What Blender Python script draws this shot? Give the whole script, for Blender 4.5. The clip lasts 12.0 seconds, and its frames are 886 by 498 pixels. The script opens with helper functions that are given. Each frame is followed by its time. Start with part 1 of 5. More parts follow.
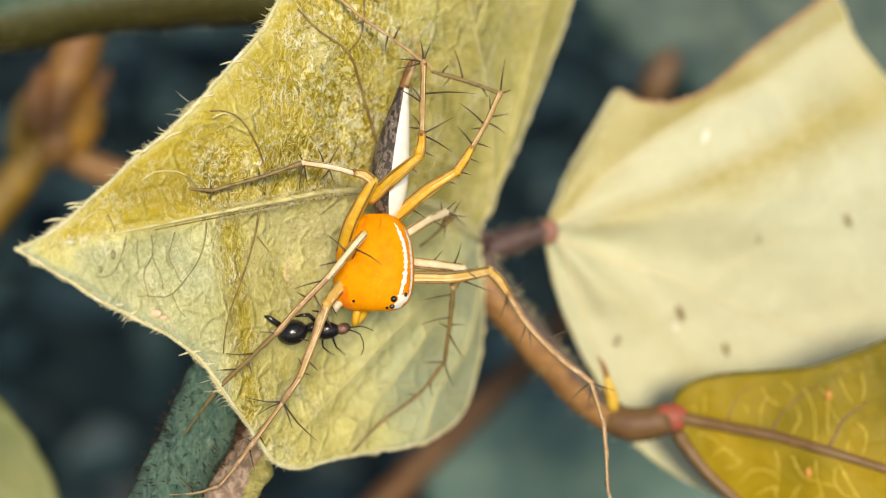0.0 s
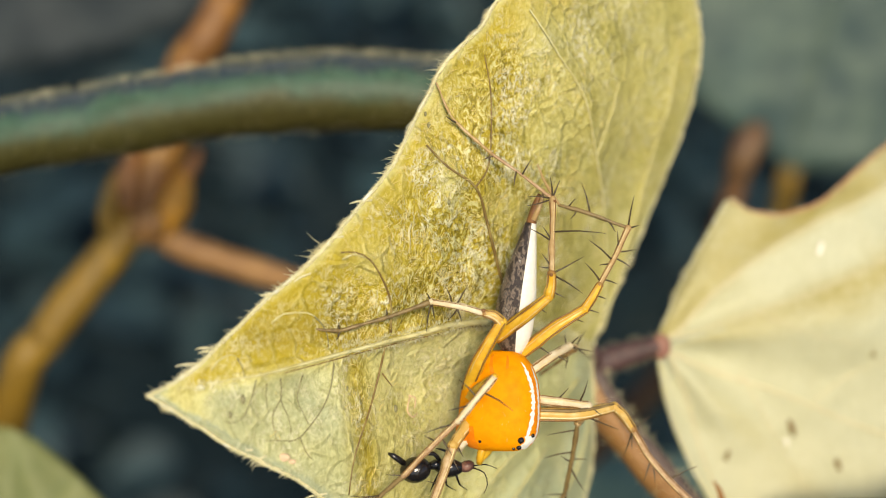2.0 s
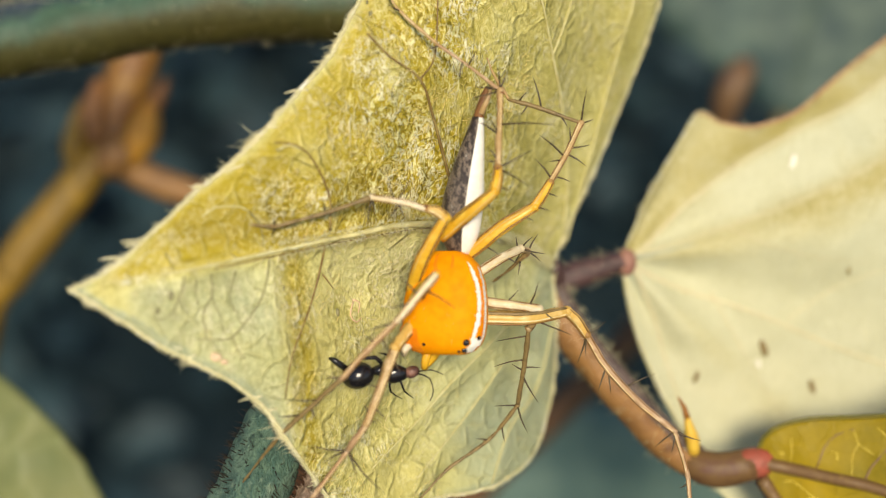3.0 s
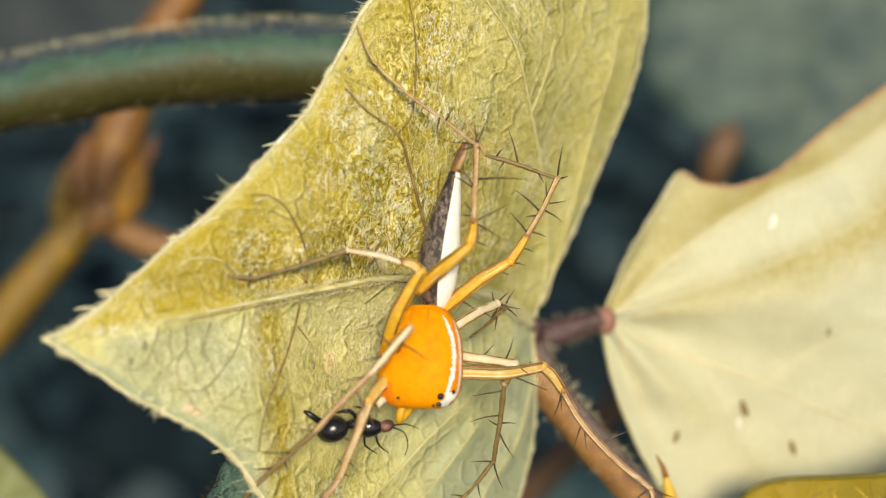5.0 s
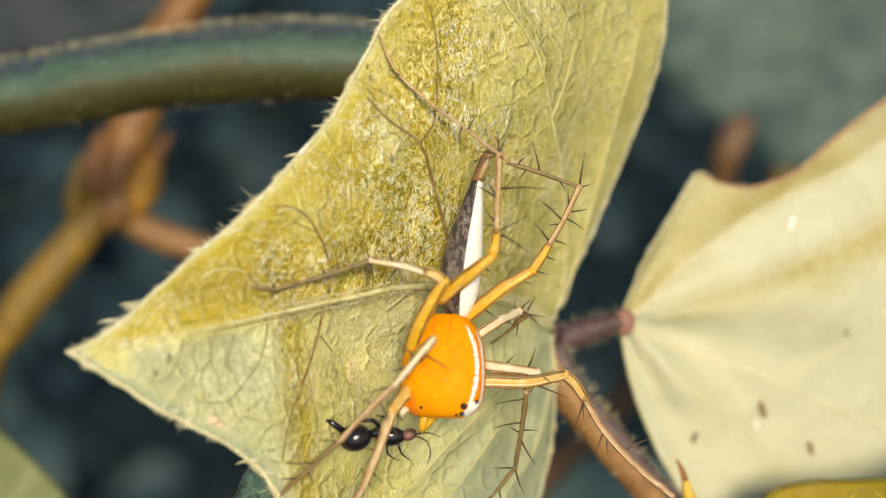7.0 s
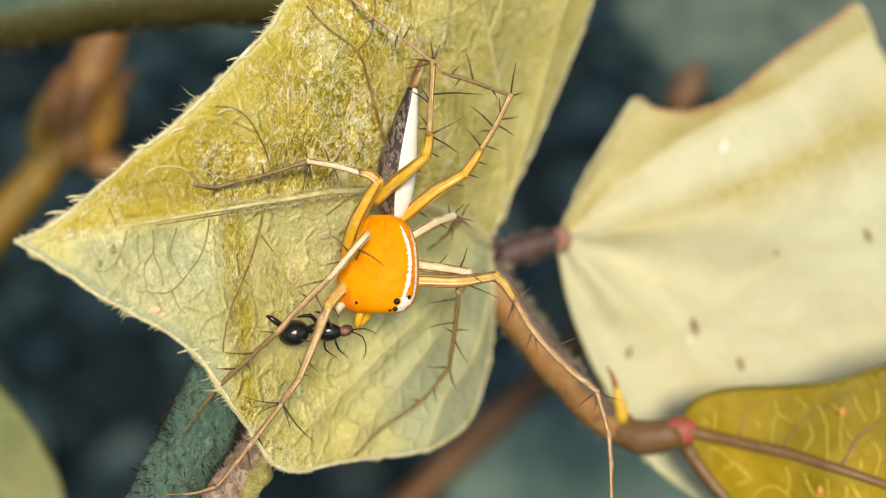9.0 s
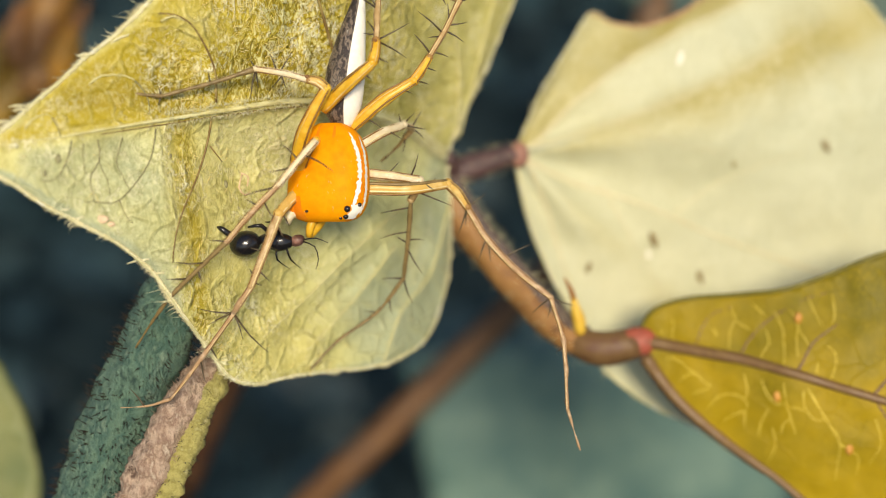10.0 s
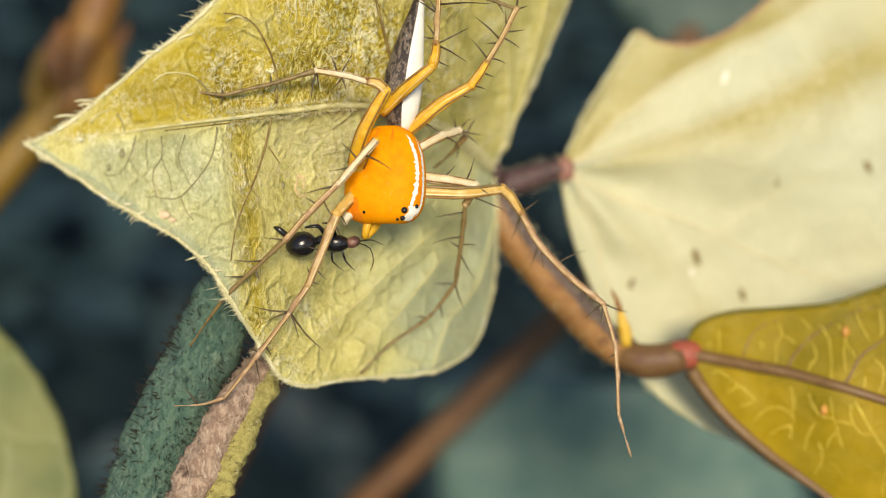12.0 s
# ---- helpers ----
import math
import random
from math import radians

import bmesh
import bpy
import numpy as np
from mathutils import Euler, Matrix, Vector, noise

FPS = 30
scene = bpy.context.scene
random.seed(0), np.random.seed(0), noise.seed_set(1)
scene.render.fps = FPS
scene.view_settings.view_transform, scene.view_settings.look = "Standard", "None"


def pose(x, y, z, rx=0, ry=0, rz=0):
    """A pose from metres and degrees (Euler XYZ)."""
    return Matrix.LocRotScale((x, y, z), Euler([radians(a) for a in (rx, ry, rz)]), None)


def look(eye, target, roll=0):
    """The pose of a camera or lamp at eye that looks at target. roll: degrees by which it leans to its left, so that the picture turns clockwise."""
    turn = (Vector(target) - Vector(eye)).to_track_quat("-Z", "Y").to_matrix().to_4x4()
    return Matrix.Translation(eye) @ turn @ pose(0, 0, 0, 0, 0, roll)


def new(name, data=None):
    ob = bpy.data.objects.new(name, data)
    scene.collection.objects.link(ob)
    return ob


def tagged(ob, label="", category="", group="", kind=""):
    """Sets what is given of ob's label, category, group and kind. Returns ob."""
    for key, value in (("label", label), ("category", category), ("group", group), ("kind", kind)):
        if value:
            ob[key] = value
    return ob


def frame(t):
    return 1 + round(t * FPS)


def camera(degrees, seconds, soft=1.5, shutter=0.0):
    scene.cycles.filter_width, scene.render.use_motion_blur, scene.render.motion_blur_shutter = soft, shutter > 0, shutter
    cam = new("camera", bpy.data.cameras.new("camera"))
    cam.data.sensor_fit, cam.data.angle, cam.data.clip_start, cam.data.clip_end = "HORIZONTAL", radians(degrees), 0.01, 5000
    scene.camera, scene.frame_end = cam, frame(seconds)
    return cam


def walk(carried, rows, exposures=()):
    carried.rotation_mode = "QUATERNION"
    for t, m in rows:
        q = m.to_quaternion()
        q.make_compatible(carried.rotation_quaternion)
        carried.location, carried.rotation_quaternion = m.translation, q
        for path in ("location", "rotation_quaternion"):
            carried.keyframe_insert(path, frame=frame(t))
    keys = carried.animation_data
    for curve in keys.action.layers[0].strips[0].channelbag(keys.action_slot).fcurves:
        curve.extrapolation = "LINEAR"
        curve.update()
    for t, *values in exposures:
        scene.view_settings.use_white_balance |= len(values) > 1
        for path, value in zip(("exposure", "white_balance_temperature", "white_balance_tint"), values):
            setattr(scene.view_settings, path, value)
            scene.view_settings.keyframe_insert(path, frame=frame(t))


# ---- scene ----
from mathutils.geometry import delaunay_2d_cdt

MM = 0.001
TILT = radians(35)
# The plant's own frame, in millimetres: x across, y up along the leaf, z out of the leaf.
PLACE = Matrix.Translation((0, 0, 0.30)) @ Matrix((
    (1, 0, 0, 0),
    (0, math.sin(TILT), -math.cos(TILT), 0),
    (0, math.cos(TILT), math.sin(TILT), 0),
    (0, 0, 0, 1)))


def at_mm(x, y, z, rx=0, ry=0, rz=0):
    return PLACE @ pose(x * MM, y * MM, z * MM, rx, ry, rz)


# ---- camera ----
cam = camera(36, 12.0, soft=1.05)
cam.data.dof.use_dof = True
cam.data.dof.focus_distance = 0.0408
cam.data.dof.aperture_fstop = 41
PATH = [
    (0.0, 0.71, -0.575, 47.432, -0.574, -1.406, -0.743),
    (0.5, 0.604, -0.713, 47.37, -0.983, -0.876, -0.558),
    (1.0, 0.645, 0.219, 47.007, -0.646, -0.382, -0.42),
    (1.5, -0.68, 1.205, 46.959, -0.61, -0.037, -0.288),
    (1.8, -1.081, 2.22, 46.818, -0.463, -0.132, -0.3),
    (2.0, -1.982, 3.413, 46.79, -0.32, 0.138, -0.143),
    (2.2, -3.966, 4.14, 46.239, -0.721, 0.71, 0.168),
    (2.5, -2.226, 3.415, 44.825, -1.129, 0.922, 0.132),
    (2.8, -0.853, 2.217, 44.678, -1.736, 0.757, 0.061),
    (3.0, 0.071, 0.872, 44.937, -1.048, 0.753, -0.206),
    (3.2, 0.33, 0.178, 45.7, 0.173, 0.042, -0.075),
    (4.8, 0.059, 1.126, 45.268, 2.096, 0.747, 0.435),
    (5.0, 0.744, 0.408, 45.066, 1.9, 0.715, 0.271),
    (5.5, 0.385, 0.691, 45.0, 1.472, 0.937, -0.033),
    (6.0, -0.029, 0.551, 45.158, 1.478, 0.826, 0.098),
    (6.5, 0.686, 0.774, 44.934, 1.474, 1.071, 0.102),
    (7.0, 0.173, 1.46, 45.072, 0.749, 0.831, 0.168),
    (7.3, 0.834, 1.786, 44.698, 1.779, 0.947, -0.228),
    (7.5, 1.821, 2.836, 44.405, 0.902, 0.905, 0.332),
    (7.7, 2.666, 2.158, 44.627, -0.252, 0.179, 0.596),
    (9.3, 0.68, -1.122, 46.986, 0.167, -0.02, 0.554),
    (9.5, -1.882, -1.22, 47.186, -0.821, -2.181, 0.247),
    (9.7, 1.941, -3.228, 46.887, 0.142, 0.239, 0.386),
    (9.9, 3.54, -2.982, 46.385, -1.594, 0.081, -0.433),
    (10.0, 2.587, -2.584, 46.684, -1.562, -0.629, -0.479),
    (10.1, -0.228, -2.746, 47.114, -0.719, -2.385, 0.21),
    (10.3, 2.032, -3.416, 46.418, -0.277, 0.118, -0.192),
    (10.5, 2.896, -3.182, 46.382, -0.493, 0.297, -0.298),
    (11.0, 2.28, -1.819, 46.674, -1.351, -0.071, -0.213),
    (11.2, 1.504, -3.017, 46.849, -0.14, -0.131, 0.36),
    (11.5, 1.304, -2.939, 46.677, -0.271, -0.087, -0.065),
    (12.0, 1.032, -4.092, 46.943, 0.662, -0.473, 0.377),
]
walk(cam, [(t, at_mm(*row)) for t, *row in PATH])

# ---- light ----
SUN_WAY = PLACE.to_3x3() @ Vector((0.09, 0.15, 1.0)).normalized()
world = bpy.data.worlds.new("sky")
scene.world = world
world.use_nodes = True
sky = world.node_tree.nodes.new("ShaderNodeTexSky")
sky.sky_type = "NISHITA"
sky.sun_disc = False
sky.sun_elevation = math.asin(SUN_WAY.z)
sky.sun_rotation = math.atan2(SUN_WAY.x, SUN_WAY.y)
back = world.node_tree.nodes["Background"]
back.inputs["Strength"].default_value = 0.10
world.node_tree.links.new(sky.outputs[0], back.inputs["Color"])
sun = new("sun", bpy.data.lights.new("sun", "SUN"))
sun.data.energy = 3.95
sun.data.angle = radians(14)
sun.data.color = (1.0, 0.855, 0.635)
sun.matrix_world = look(SUN_WAY * 5, (0, 0, 0))
scene.view_settings.exposure = 0.19


# ---- materials ----
def nodes_of(name):
    mat = bpy.data.materials.new(name)
    mat.use_nodes = True
    tree = mat.node_tree
    return mat, tree, tree.nodes["Principled BSDF"]


def add(tree, kind, **inputs):
    node = tree.nodes.new(kind)
    for key, value in inputs.items():
        node.inputs[key].default_value = value
    return node


def ramp(tree, source, stops):
    node = tree.nodes.new("ShaderNodeValToRGB")
    els = node.color_ramp.elements
    while len(els) < len(stops):
        els.new(0.5)
    for el, (p, c) in zip(els, stops):
        el.position, el.color = p, (*c, 1)
    tree.links.new(source, node.inputs[0])
    return node.outputs[0]


def mixed(tree, fac, a, b, blend="MIX"):
    node = tree.nodes.new("ShaderNodeMix")
    node.data_type, node.blend_type = "RGBA", blend
    for value, socket in ((fac, node.inputs[0]), (a, node.inputs[6]), (b, node.inputs[7])):
        if isinstance(value, (int, float)):
            socket.default_value = value
        elif isinstance(value, tuple):
            socket.default_value = (*value, 1)
        else:
            tree.links.new(value, socket)
    return node.outputs[2]


def maths(tree, op, a, b=0.0):
    node = tree.nodes.new("ShaderNodeMath")
    node.operation = op
    for value, socket in ((a, node.inputs[0]), (b, node.inputs[1])):
        if isinstance(value, (int, float)):
            socket.default_value = value
        else:
            tree.links.new(value, socket)
    return node.outputs[0]


def in_mm(tree, stretch=(1, 1, 1)):
    """Object coordinates in millimetres."""
    co = tree.nodes.new("ShaderNodeTexCoord")
    mp = tree.nodes.new("ShaderNodeMapping")
    mp.inputs["Scale"].default_value = tuple(1000 * s for s in stretch)
    tree.links.new(co.outputs["Object"], mp.inputs["Vector"])
    return mp.outputs[0]


def noise_of(tree, vec, scale, detail=4.0, rough=0.55, distort=0.0):
    node = add(tree, "ShaderNodeTexNoise", Scale=scale, Detail=detail, Roughness=rough, Distortion=distort)
    tree.links.new(vec, node.inputs["Vector"])
    return node.outputs[0]


def cells_of(tree, vec, scale):
    """Distance to the nearest cell edge, bent by noise: a net of fine veins."""
    bend = add(tree, "ShaderNodeTexNoise", Scale=scale * 1.2, Detail=2.0)
    tree.links.new(vec, bend.inputs["Vector"])
    shift = tree.nodes.new("ShaderNodeVectorMath")
    shift.operation = "MULTIPLY_ADD"
    tree.links.new(bend.outputs[1], shift.inputs[0])
    shift.inputs[1].default_value = (0.5 / scale,) * 3
    tree.links.new(vec, shift.inputs[2])
    node = add(tree, "ShaderNodeTexVoronoi", Scale=scale)
    node.feature = "DISTANCE_TO_EDGE"
    tree.links.new(shift.outputs[0], node.inputs["Vector"])
    return node.outputs[0]


def relief(tree, bsdf, height, strength, mm):
    bump = add(tree, "ShaderNodeBump", Strength=strength, Distance=mm * MM)
    tree.links.new(height, bump.inputs["Height"])
    tree.links.new(bump.outputs[0], bsdf.inputs["Normal"])


def thin(tree, bsdf, colour, share):
    """Lets light through a leaf or a hair."""
    clear = tree.nodes.new("ShaderNodeBsdfTranslucent")
    if isinstance(colour, tuple):
        clear.inputs[0].default_value = (*colour, 1)
    else:
        tree.links.new(colour, clear.inputs[0])
    mix = tree.nodes.new("ShaderNodeMixShader")
    mix.inputs[0].default_value = share
    tree.links.new(bsdf.outputs[0], mix.inputs[1])
    tree.links.new(clear.outputs[0], mix.inputs[2])
    tree.links.new(mix.outputs[0], tree.nodes["Material Output"].inputs[0])


def leaf_material(name, pale, deep, net, net_scale, rough=0.5, share=0.2, fibres=1.0, net_share=0.55, net_width=0.14, cloudy=1.1, crinkle=0.0, dirt=0.45, tint=None, olive=None, frost=None):
    """A leaf: pale to deep by its tone, a net of veins, downy grain."""
    mat, tree, bsdf = nodes_of(name)
    vec = in_mm(tree)
    tone = tree.nodes.new("ShaderNodeAttribute")
    tone.attribute_name = "tone"
    cloud = noise_of(tree, vec, 0.45, 5)
    fine = noise_of(tree, vec, 3.0, 4)
    level = maths(tree, "ADD", tone.outputs["Fac"], maths(tree, "MULTIPLY", maths(tree, "SUBTRACT", cloud, 0.5), cloudy))
    colour = mixed(tree, maths(tree, "MINIMUM", maths(tree, "MAXIMUM", level, 0.0), 1.0), pale, deep)
    if frost:
        under = maths(tree, "MINIMUM", maths(tree, "MAXIMUM", maths(tree, "MULTIPLY", level, -3.0), 0.0), 1.0)
        colour = mixed(tree, under, colour, frost)
    if olive:
        over = maths(tree, "MINIMUM", maths(tree, "MAXIMUM", maths(tree, "SUBTRACT", level, 1.0), 0.0), 1.0)
        colour = mixed(tree, over, colour, olive)
    colour = mixed(tree, maths(tree, "MULTIPLY", fine, dirt), colour, tuple(0.72 * v for v in deep))
    edge = cells_of(tree, vec, net_scale)
    broken = ramp(tree, noise_of(tree, vec, net_scale * 0.9, 2), [(0.35, (0.15, 0.15, 0.15)), (0.6, (1, 1, 1))])
    line = ramp(tree, edge, [(0.0, (1, 1, 1)), (0.35 * net_width, (0.7, 0.7, 0.7)), (net_width, (0, 0, 0))])
    line = maths(tree, "MULTIPLY", line, broken)
    colour = mixed(tree, maths(tree, "MULTIPLY", line, net_share), colour, net)
    grain = noise_of(tree, in_mm(tree, (1.0, 0.6, 1.0)), 4.4, 3, 0.7, 2.2)
    woolly = maths(tree, "ADD", 0.78, maths(tree, "MULTIPLY", maths(tree, "MINIMUM", tone.outputs["Fac"], 1.3), 0.70))
    bare = tree.nodes.new("ShaderNodeAttribute")
    bare.attribute_name = "bare"
    woolly = maths(tree, "MULTIPLY", woolly, maths(tree, "SUBTRACT", 1.0, bare.outputs["Fac"]))
    woolly = maths(tree, "MULTIPLY", woolly, ramp(tree, noise_of(tree, vec, 0.4, 3), [(0.40, (0.45, 0.45, 0.45)), (0.56, (1, 1, 1))]))
    gaps = ramp(tree, grain, [(0.38, (1, 1, 1)), (0.50, (0, 0, 0))])
    colour = mixed(tree, maths(tree, "MULTIPLY", maths(tree, "MULTIPLY", gaps, min(1.0, 0.9 * fibres)), woolly), colour, (0.40, 0.40, 0.16), "MULTIPLY")
    flecks = ramp(tree, grain, [(0.54, (0, 0, 0)), (0.60, (1, 1, 1))])
    colour = mixed(tree, maths(tree, "MULTIPLY", maths(tree, "MULTIPLY", flecks, 0.75 * fibres), woolly), colour, tuple(min(0.9, 0.22 + 0.95 * v - 0.02 / v) for v in pale))
    if crinkle:
        # Whitish threads of wool; in the shine patches sun glints are painted with them.
        shine = ramp(tree, noise_of(tree, vec, 0.75, 4), [(0.42, (0.08, 0.08, 0.08)), (0.58, (1, 1, 1))])
        threads = 0.0
        for size, width in ((1.5, 0.022), (2.5, 0.03), (4.0, 0.036)):
            swirl = noise_of(tree, in_mm(tree, (1.0, 0.6, 1.0)), size, 2, 0.5, 1.2)
            near = maths(tree, "ABSOLUTE", maths(tree, "SUBTRACT", swirl, 0.5))
            threads = maths(tree, "MAXIMUM", threads, ramp(tree, near, [(0.3 * width, (1, 1, 1)), (width, (0, 0, 0))]))
        cuts = ramp(tree, noise_of(tree, vec, 3.6, 2), [(0.42, (0, 0, 0)), (0.52, (1, 1, 1))])
        web = maths(tree, "MULTIPLY", maths(tree, "MULTIPLY", maths(tree, "MULTIPLY", threads, cuts), shine), woolly)
        colour = mixed(tree, maths(tree, "MULTIPLY", web, crinkle), colour, (0.93, 0.89, 0.60))
        patches = ramp(tree, noise_of(tree, vec, 0.55, 3, 0.5, 0.6), [(0.36, (0.70, 0.70, 0.52)), (0.54, (1, 1, 1))])
        colour = mixed(tree, maths(tree, "MULTIPLY", woolly, 0.8), colour, patches, "MULTIPLY")
        grain = maths(tree, "ADD", grain, web)
    if tint:
        wash = ramp(tree, noise_of(tree, vec, 0.16, 3), [(0.42, (0, 0, 0)), (0.62, (1, 1, 1))])
        colour = mixed(tree, maths(tree, "MULTIPLY", wash, 0.35), colour, tint)
    tree.links.new(colour, bsdf.inputs["Base Color"])
    bsdf.inputs["Roughness"].default_value = rough
    bsdf.inputs["Specular IOR Level"].default_value = 0.35
    height = maths(tree, "ADD", maths(tree, "MULTIPLY", line, min(1.0, 5 * net_share)), maths(tree, "MULTIPLY", grain, 0.8 * fibres))
    relief(tree, bsdf, height, 0.75, 0.09)
    thin(tree, bsdf, colour, share)
    return mat


def skin_material(name, colours, scale=3.0, rough=0.45, bump=0.03, stretch=(1, 1, 1), specular=0.4, share=0.0, metal=0.0):
    """A surface whose colour wanders through the given ones, with fine relief."""
    mat, tree, bsdf = nodes_of(name)
    vec = in_mm(tree, stretch)
    wander = noise_of(tree, vec, scale, 6, 0.6)
    n = len(colours)
    stops = [(0.3 + 0.4 * k / max(1, n - 1), c) for k, c in enumerate(colours)]
    colour = ramp(tree, wander, stops)
    tree.links.new(colour, bsdf.inputs["Base Color"])
    fine = noise_of(tree, vec, scale * 5, 3, 0.65)
    rough_var = maths(tree, "ADD", rough - 0.1, maths(tree, "MULTIPLY", fine, 0.2))
    tree.links.new(rough_var, bsdf.inputs["Roughness"])
    bsdf.inputs["Specular IOR Level"].default_value = specular
    bsdf.inputs["Metallic"].default_value = metal
    if bump:
        relief(tree, bsdf, fine, 0.7, bump)
    if share:
        thin(tree, bsdf, colour, share)
    return mat


LEAF = leaf_material("downy_leaf", (0.71, 0.69, 0.30), (0.56, 0.44, 0.03), (0.62, 0.58, 0.22), 1.25, net_share=0.20, cloudy=0.45, crinkle=1.0, fibres=0.8, dirt=0.22, olive=(0.36, 0.27, 0.008), frost=(0.42, 0.475, 0.31))
PALE_LEAF = leaf_material("pale_leaf", (0.605, 0.615, 0.425), (0.43, 0.345, 0.06), (0.69, 0.67, 0.45), 0.9, 0.55, 0.2, 0.3, 0.04, 0.06, 0.9, dirt=0.15, tint=(0.62, 0.60, 0.36))
YELLOW_LEAF = leaf_material("yellow_leaf", (0.43, 0.295, 0.001), (0.19, 0.155, 0.003), (0.70, 0.51, 0.03), 1.1, 0.6, 0.2, 0.15, 0.06, 0.035, 2.0, dirt=0.25)
SOFT_LEAF = leaf_material("soft_leaf", (0.29, 0.29, 0.10), (0.135, 0.175, 0.065), (0.36, 0.40, 0.18), 0.3, 0.5, 0.2, 0.1, 0.2, 0.1, 1.8)
# Background leaves: the dimness of their shade is mixed into these three colours.
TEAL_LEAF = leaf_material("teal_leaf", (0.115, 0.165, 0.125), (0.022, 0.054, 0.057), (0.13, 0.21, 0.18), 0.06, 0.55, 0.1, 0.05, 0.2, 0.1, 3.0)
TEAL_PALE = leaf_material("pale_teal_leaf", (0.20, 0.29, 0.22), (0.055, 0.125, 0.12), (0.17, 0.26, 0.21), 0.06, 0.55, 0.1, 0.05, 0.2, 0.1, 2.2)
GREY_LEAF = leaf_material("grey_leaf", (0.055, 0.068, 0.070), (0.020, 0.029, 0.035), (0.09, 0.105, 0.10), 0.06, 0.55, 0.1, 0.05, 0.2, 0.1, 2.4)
BUD_STALK = skin_material("bud_stalk", [(0.30, 0.14, 0.025), (0.15, 0.065, 0.018), (0.36, 0.19, 0.03)], 0.6, 0.5, 0.06)
PINK_NODE = skin_material("dull_pink_node", [(0.22, 0.09, 0.07), (0.30, 0.16, 0.11)], 2.5, 0.5, 0.04)
STIPULE = skin_material("yellow_stipule", [(0.66, 0.44, 0.05), (0.54, 0.32, 0.03)], 2.0, 0.45, 0.02)
PEACH = skin_material("peach_leg", [(0.56, 0.38, 0.22), (0.42, 0.26, 0.13), (0.64, 0.47, 0.30)], 3.0, 0.4, 0.02, share=0.15)
LEG_RUST = skin_material("rust_leg", [(0.46, 0.26, 0.08), (0.34, 0.18, 0.05), (0.56, 0.36, 0.14)], 2.5, 0.4, 0.01, share=0.15)
VEIN = skin_material("leaf_vein", [(0.68, 0.65, 0.36), (0.5, 0.44, 0.16)], 2.0, 0.45, 0.01)
BROWN_VEIN = skin_material("brown_vein", [(0.26, 0.18, 0.055), (0.16, 0.10, 0.03), (0.36, 0.28, 0.09)], 1.5, 0.5, 0.01)
OLIVE_VEIN = skin_material("olive_vein", [(0.27, 0.26, 0.13), (0.19, 0.175, 0.08), (0.33, 0.31, 0.16)], 1.5, 0.5, 0.01)
FOLD_SHADE = skin_material("grey_green_fold_shade", [(0.30, 0.33, 0.24), (0.40, 0.42, 0.30)], 2.0, 0.5, 0.01)
BROWN_EDGE = skin_material("brown_edge", [(0.46, 0.30, 0.15), (0.36, 0.20, 0.10), (0.56, 0.44, 0.22)], 1.5, 0.5, 0.02)
OLIVE_EDGE = skin_material("olive_edge", [(0.10, 0.09, 0.012), (0.18, 0.15, 0.012)], 1.5, 0.5, 0.02)
PINK_SPOT = skin_material("pink_blister", [(0.62, 0.40, 0.26), (0.66, 0.52, 0.32)], 3.0, 0.5, 0.04)
PALE_VEIN = skin_material("pale_vein", [(0.66, 0.62, 0.40), (0.58, 0.50, 0.31)], 2.0, 0.45, 0.01)
GOLD_VEIN = skin_material("gold_vein", [(0.84, 0.68, 0.13), (0.74, 0.56, 0.07)], 2.0, 0.45, 0)
RED_VEIN = skin_material("red_brown_vein", [(0.19, 0.115, 0.042), (0.15, 0.085, 0.034), (0.23, 0.145, 0.045)], 2.6, 0.45, 0.01)
MARGIN = skin_material("leaf_margin", [(0.80, 0.80, 0.62), (0.62, 0.58, 0.28), (0.86, 0.86, 0.74)], 2.0, 0.5, 0.03, share=0.2)
HAIR = skin_material("pale_hair", [(0.88, 0.84, 0.58), (0.80, 0.74, 0.42)], 1.0, 0.4, 0, share=0.3)
DOWN = skin_material("yellowish_down", [(0.90, 0.80, 0.38), (0.84, 0.70, 0.24), (0.93, 0.88, 0.56)], 0.8, 0.35, 0, specular=0.6, share=0.25)
DARK_HAIR = skin_material("dark_bristle", [(0.022, 0.02, 0.016), (0.04, 0.03, 0.02)], 1.0, 0.5, 0, specular=0.15)
BROWN_STEM = skin_material("brown_petiole", [(0.12, 0.055, 0.02), (0.30, 0.155, 0.05), (0.17, 0.078, 0.026)], 1.1, 0.5, 0.05, (1, 1, 1))
PURPLE_STEM = skin_material("purple_petiole", [(0.03, 0.016, 0.018), (0.08, 0.042, 0.04), (0.045, 0.024, 0.026)], 2.0, 0.5, 0.05)
DUSKY_SKIN = skin_material("dusky_stalk", [(0.05, 0.034, 0.034), (0.12, 0.085, 0.07), (0.07, 0.05, 0.05)], 1.8, 0.5, 0.05)
DARK_STALK = skin_material("dark_stalk", [(0.085, 0.038, 0.018), (0.15, 0.085, 0.03), (0.10, 0.042, 0.03)], 1.4, 0.5, 0.05)
RED_NODE = skin_material("red_node", [(0.20, 0.06, 0.035), (0.33, 0.075, 0.045), (0.24, 0.07, 0.04)], 2.0, 0.5, 0.04)
GREEN_STEM = skin_material("green_stem", [(0.022, 0.05, 0.04), (0.12, 0.20, 0.14), (0.052, 0.11, 0.086), (0.19, 0.27, 0.19)], 2.2, 0.5, 0.4, (1, 0.55, 1))
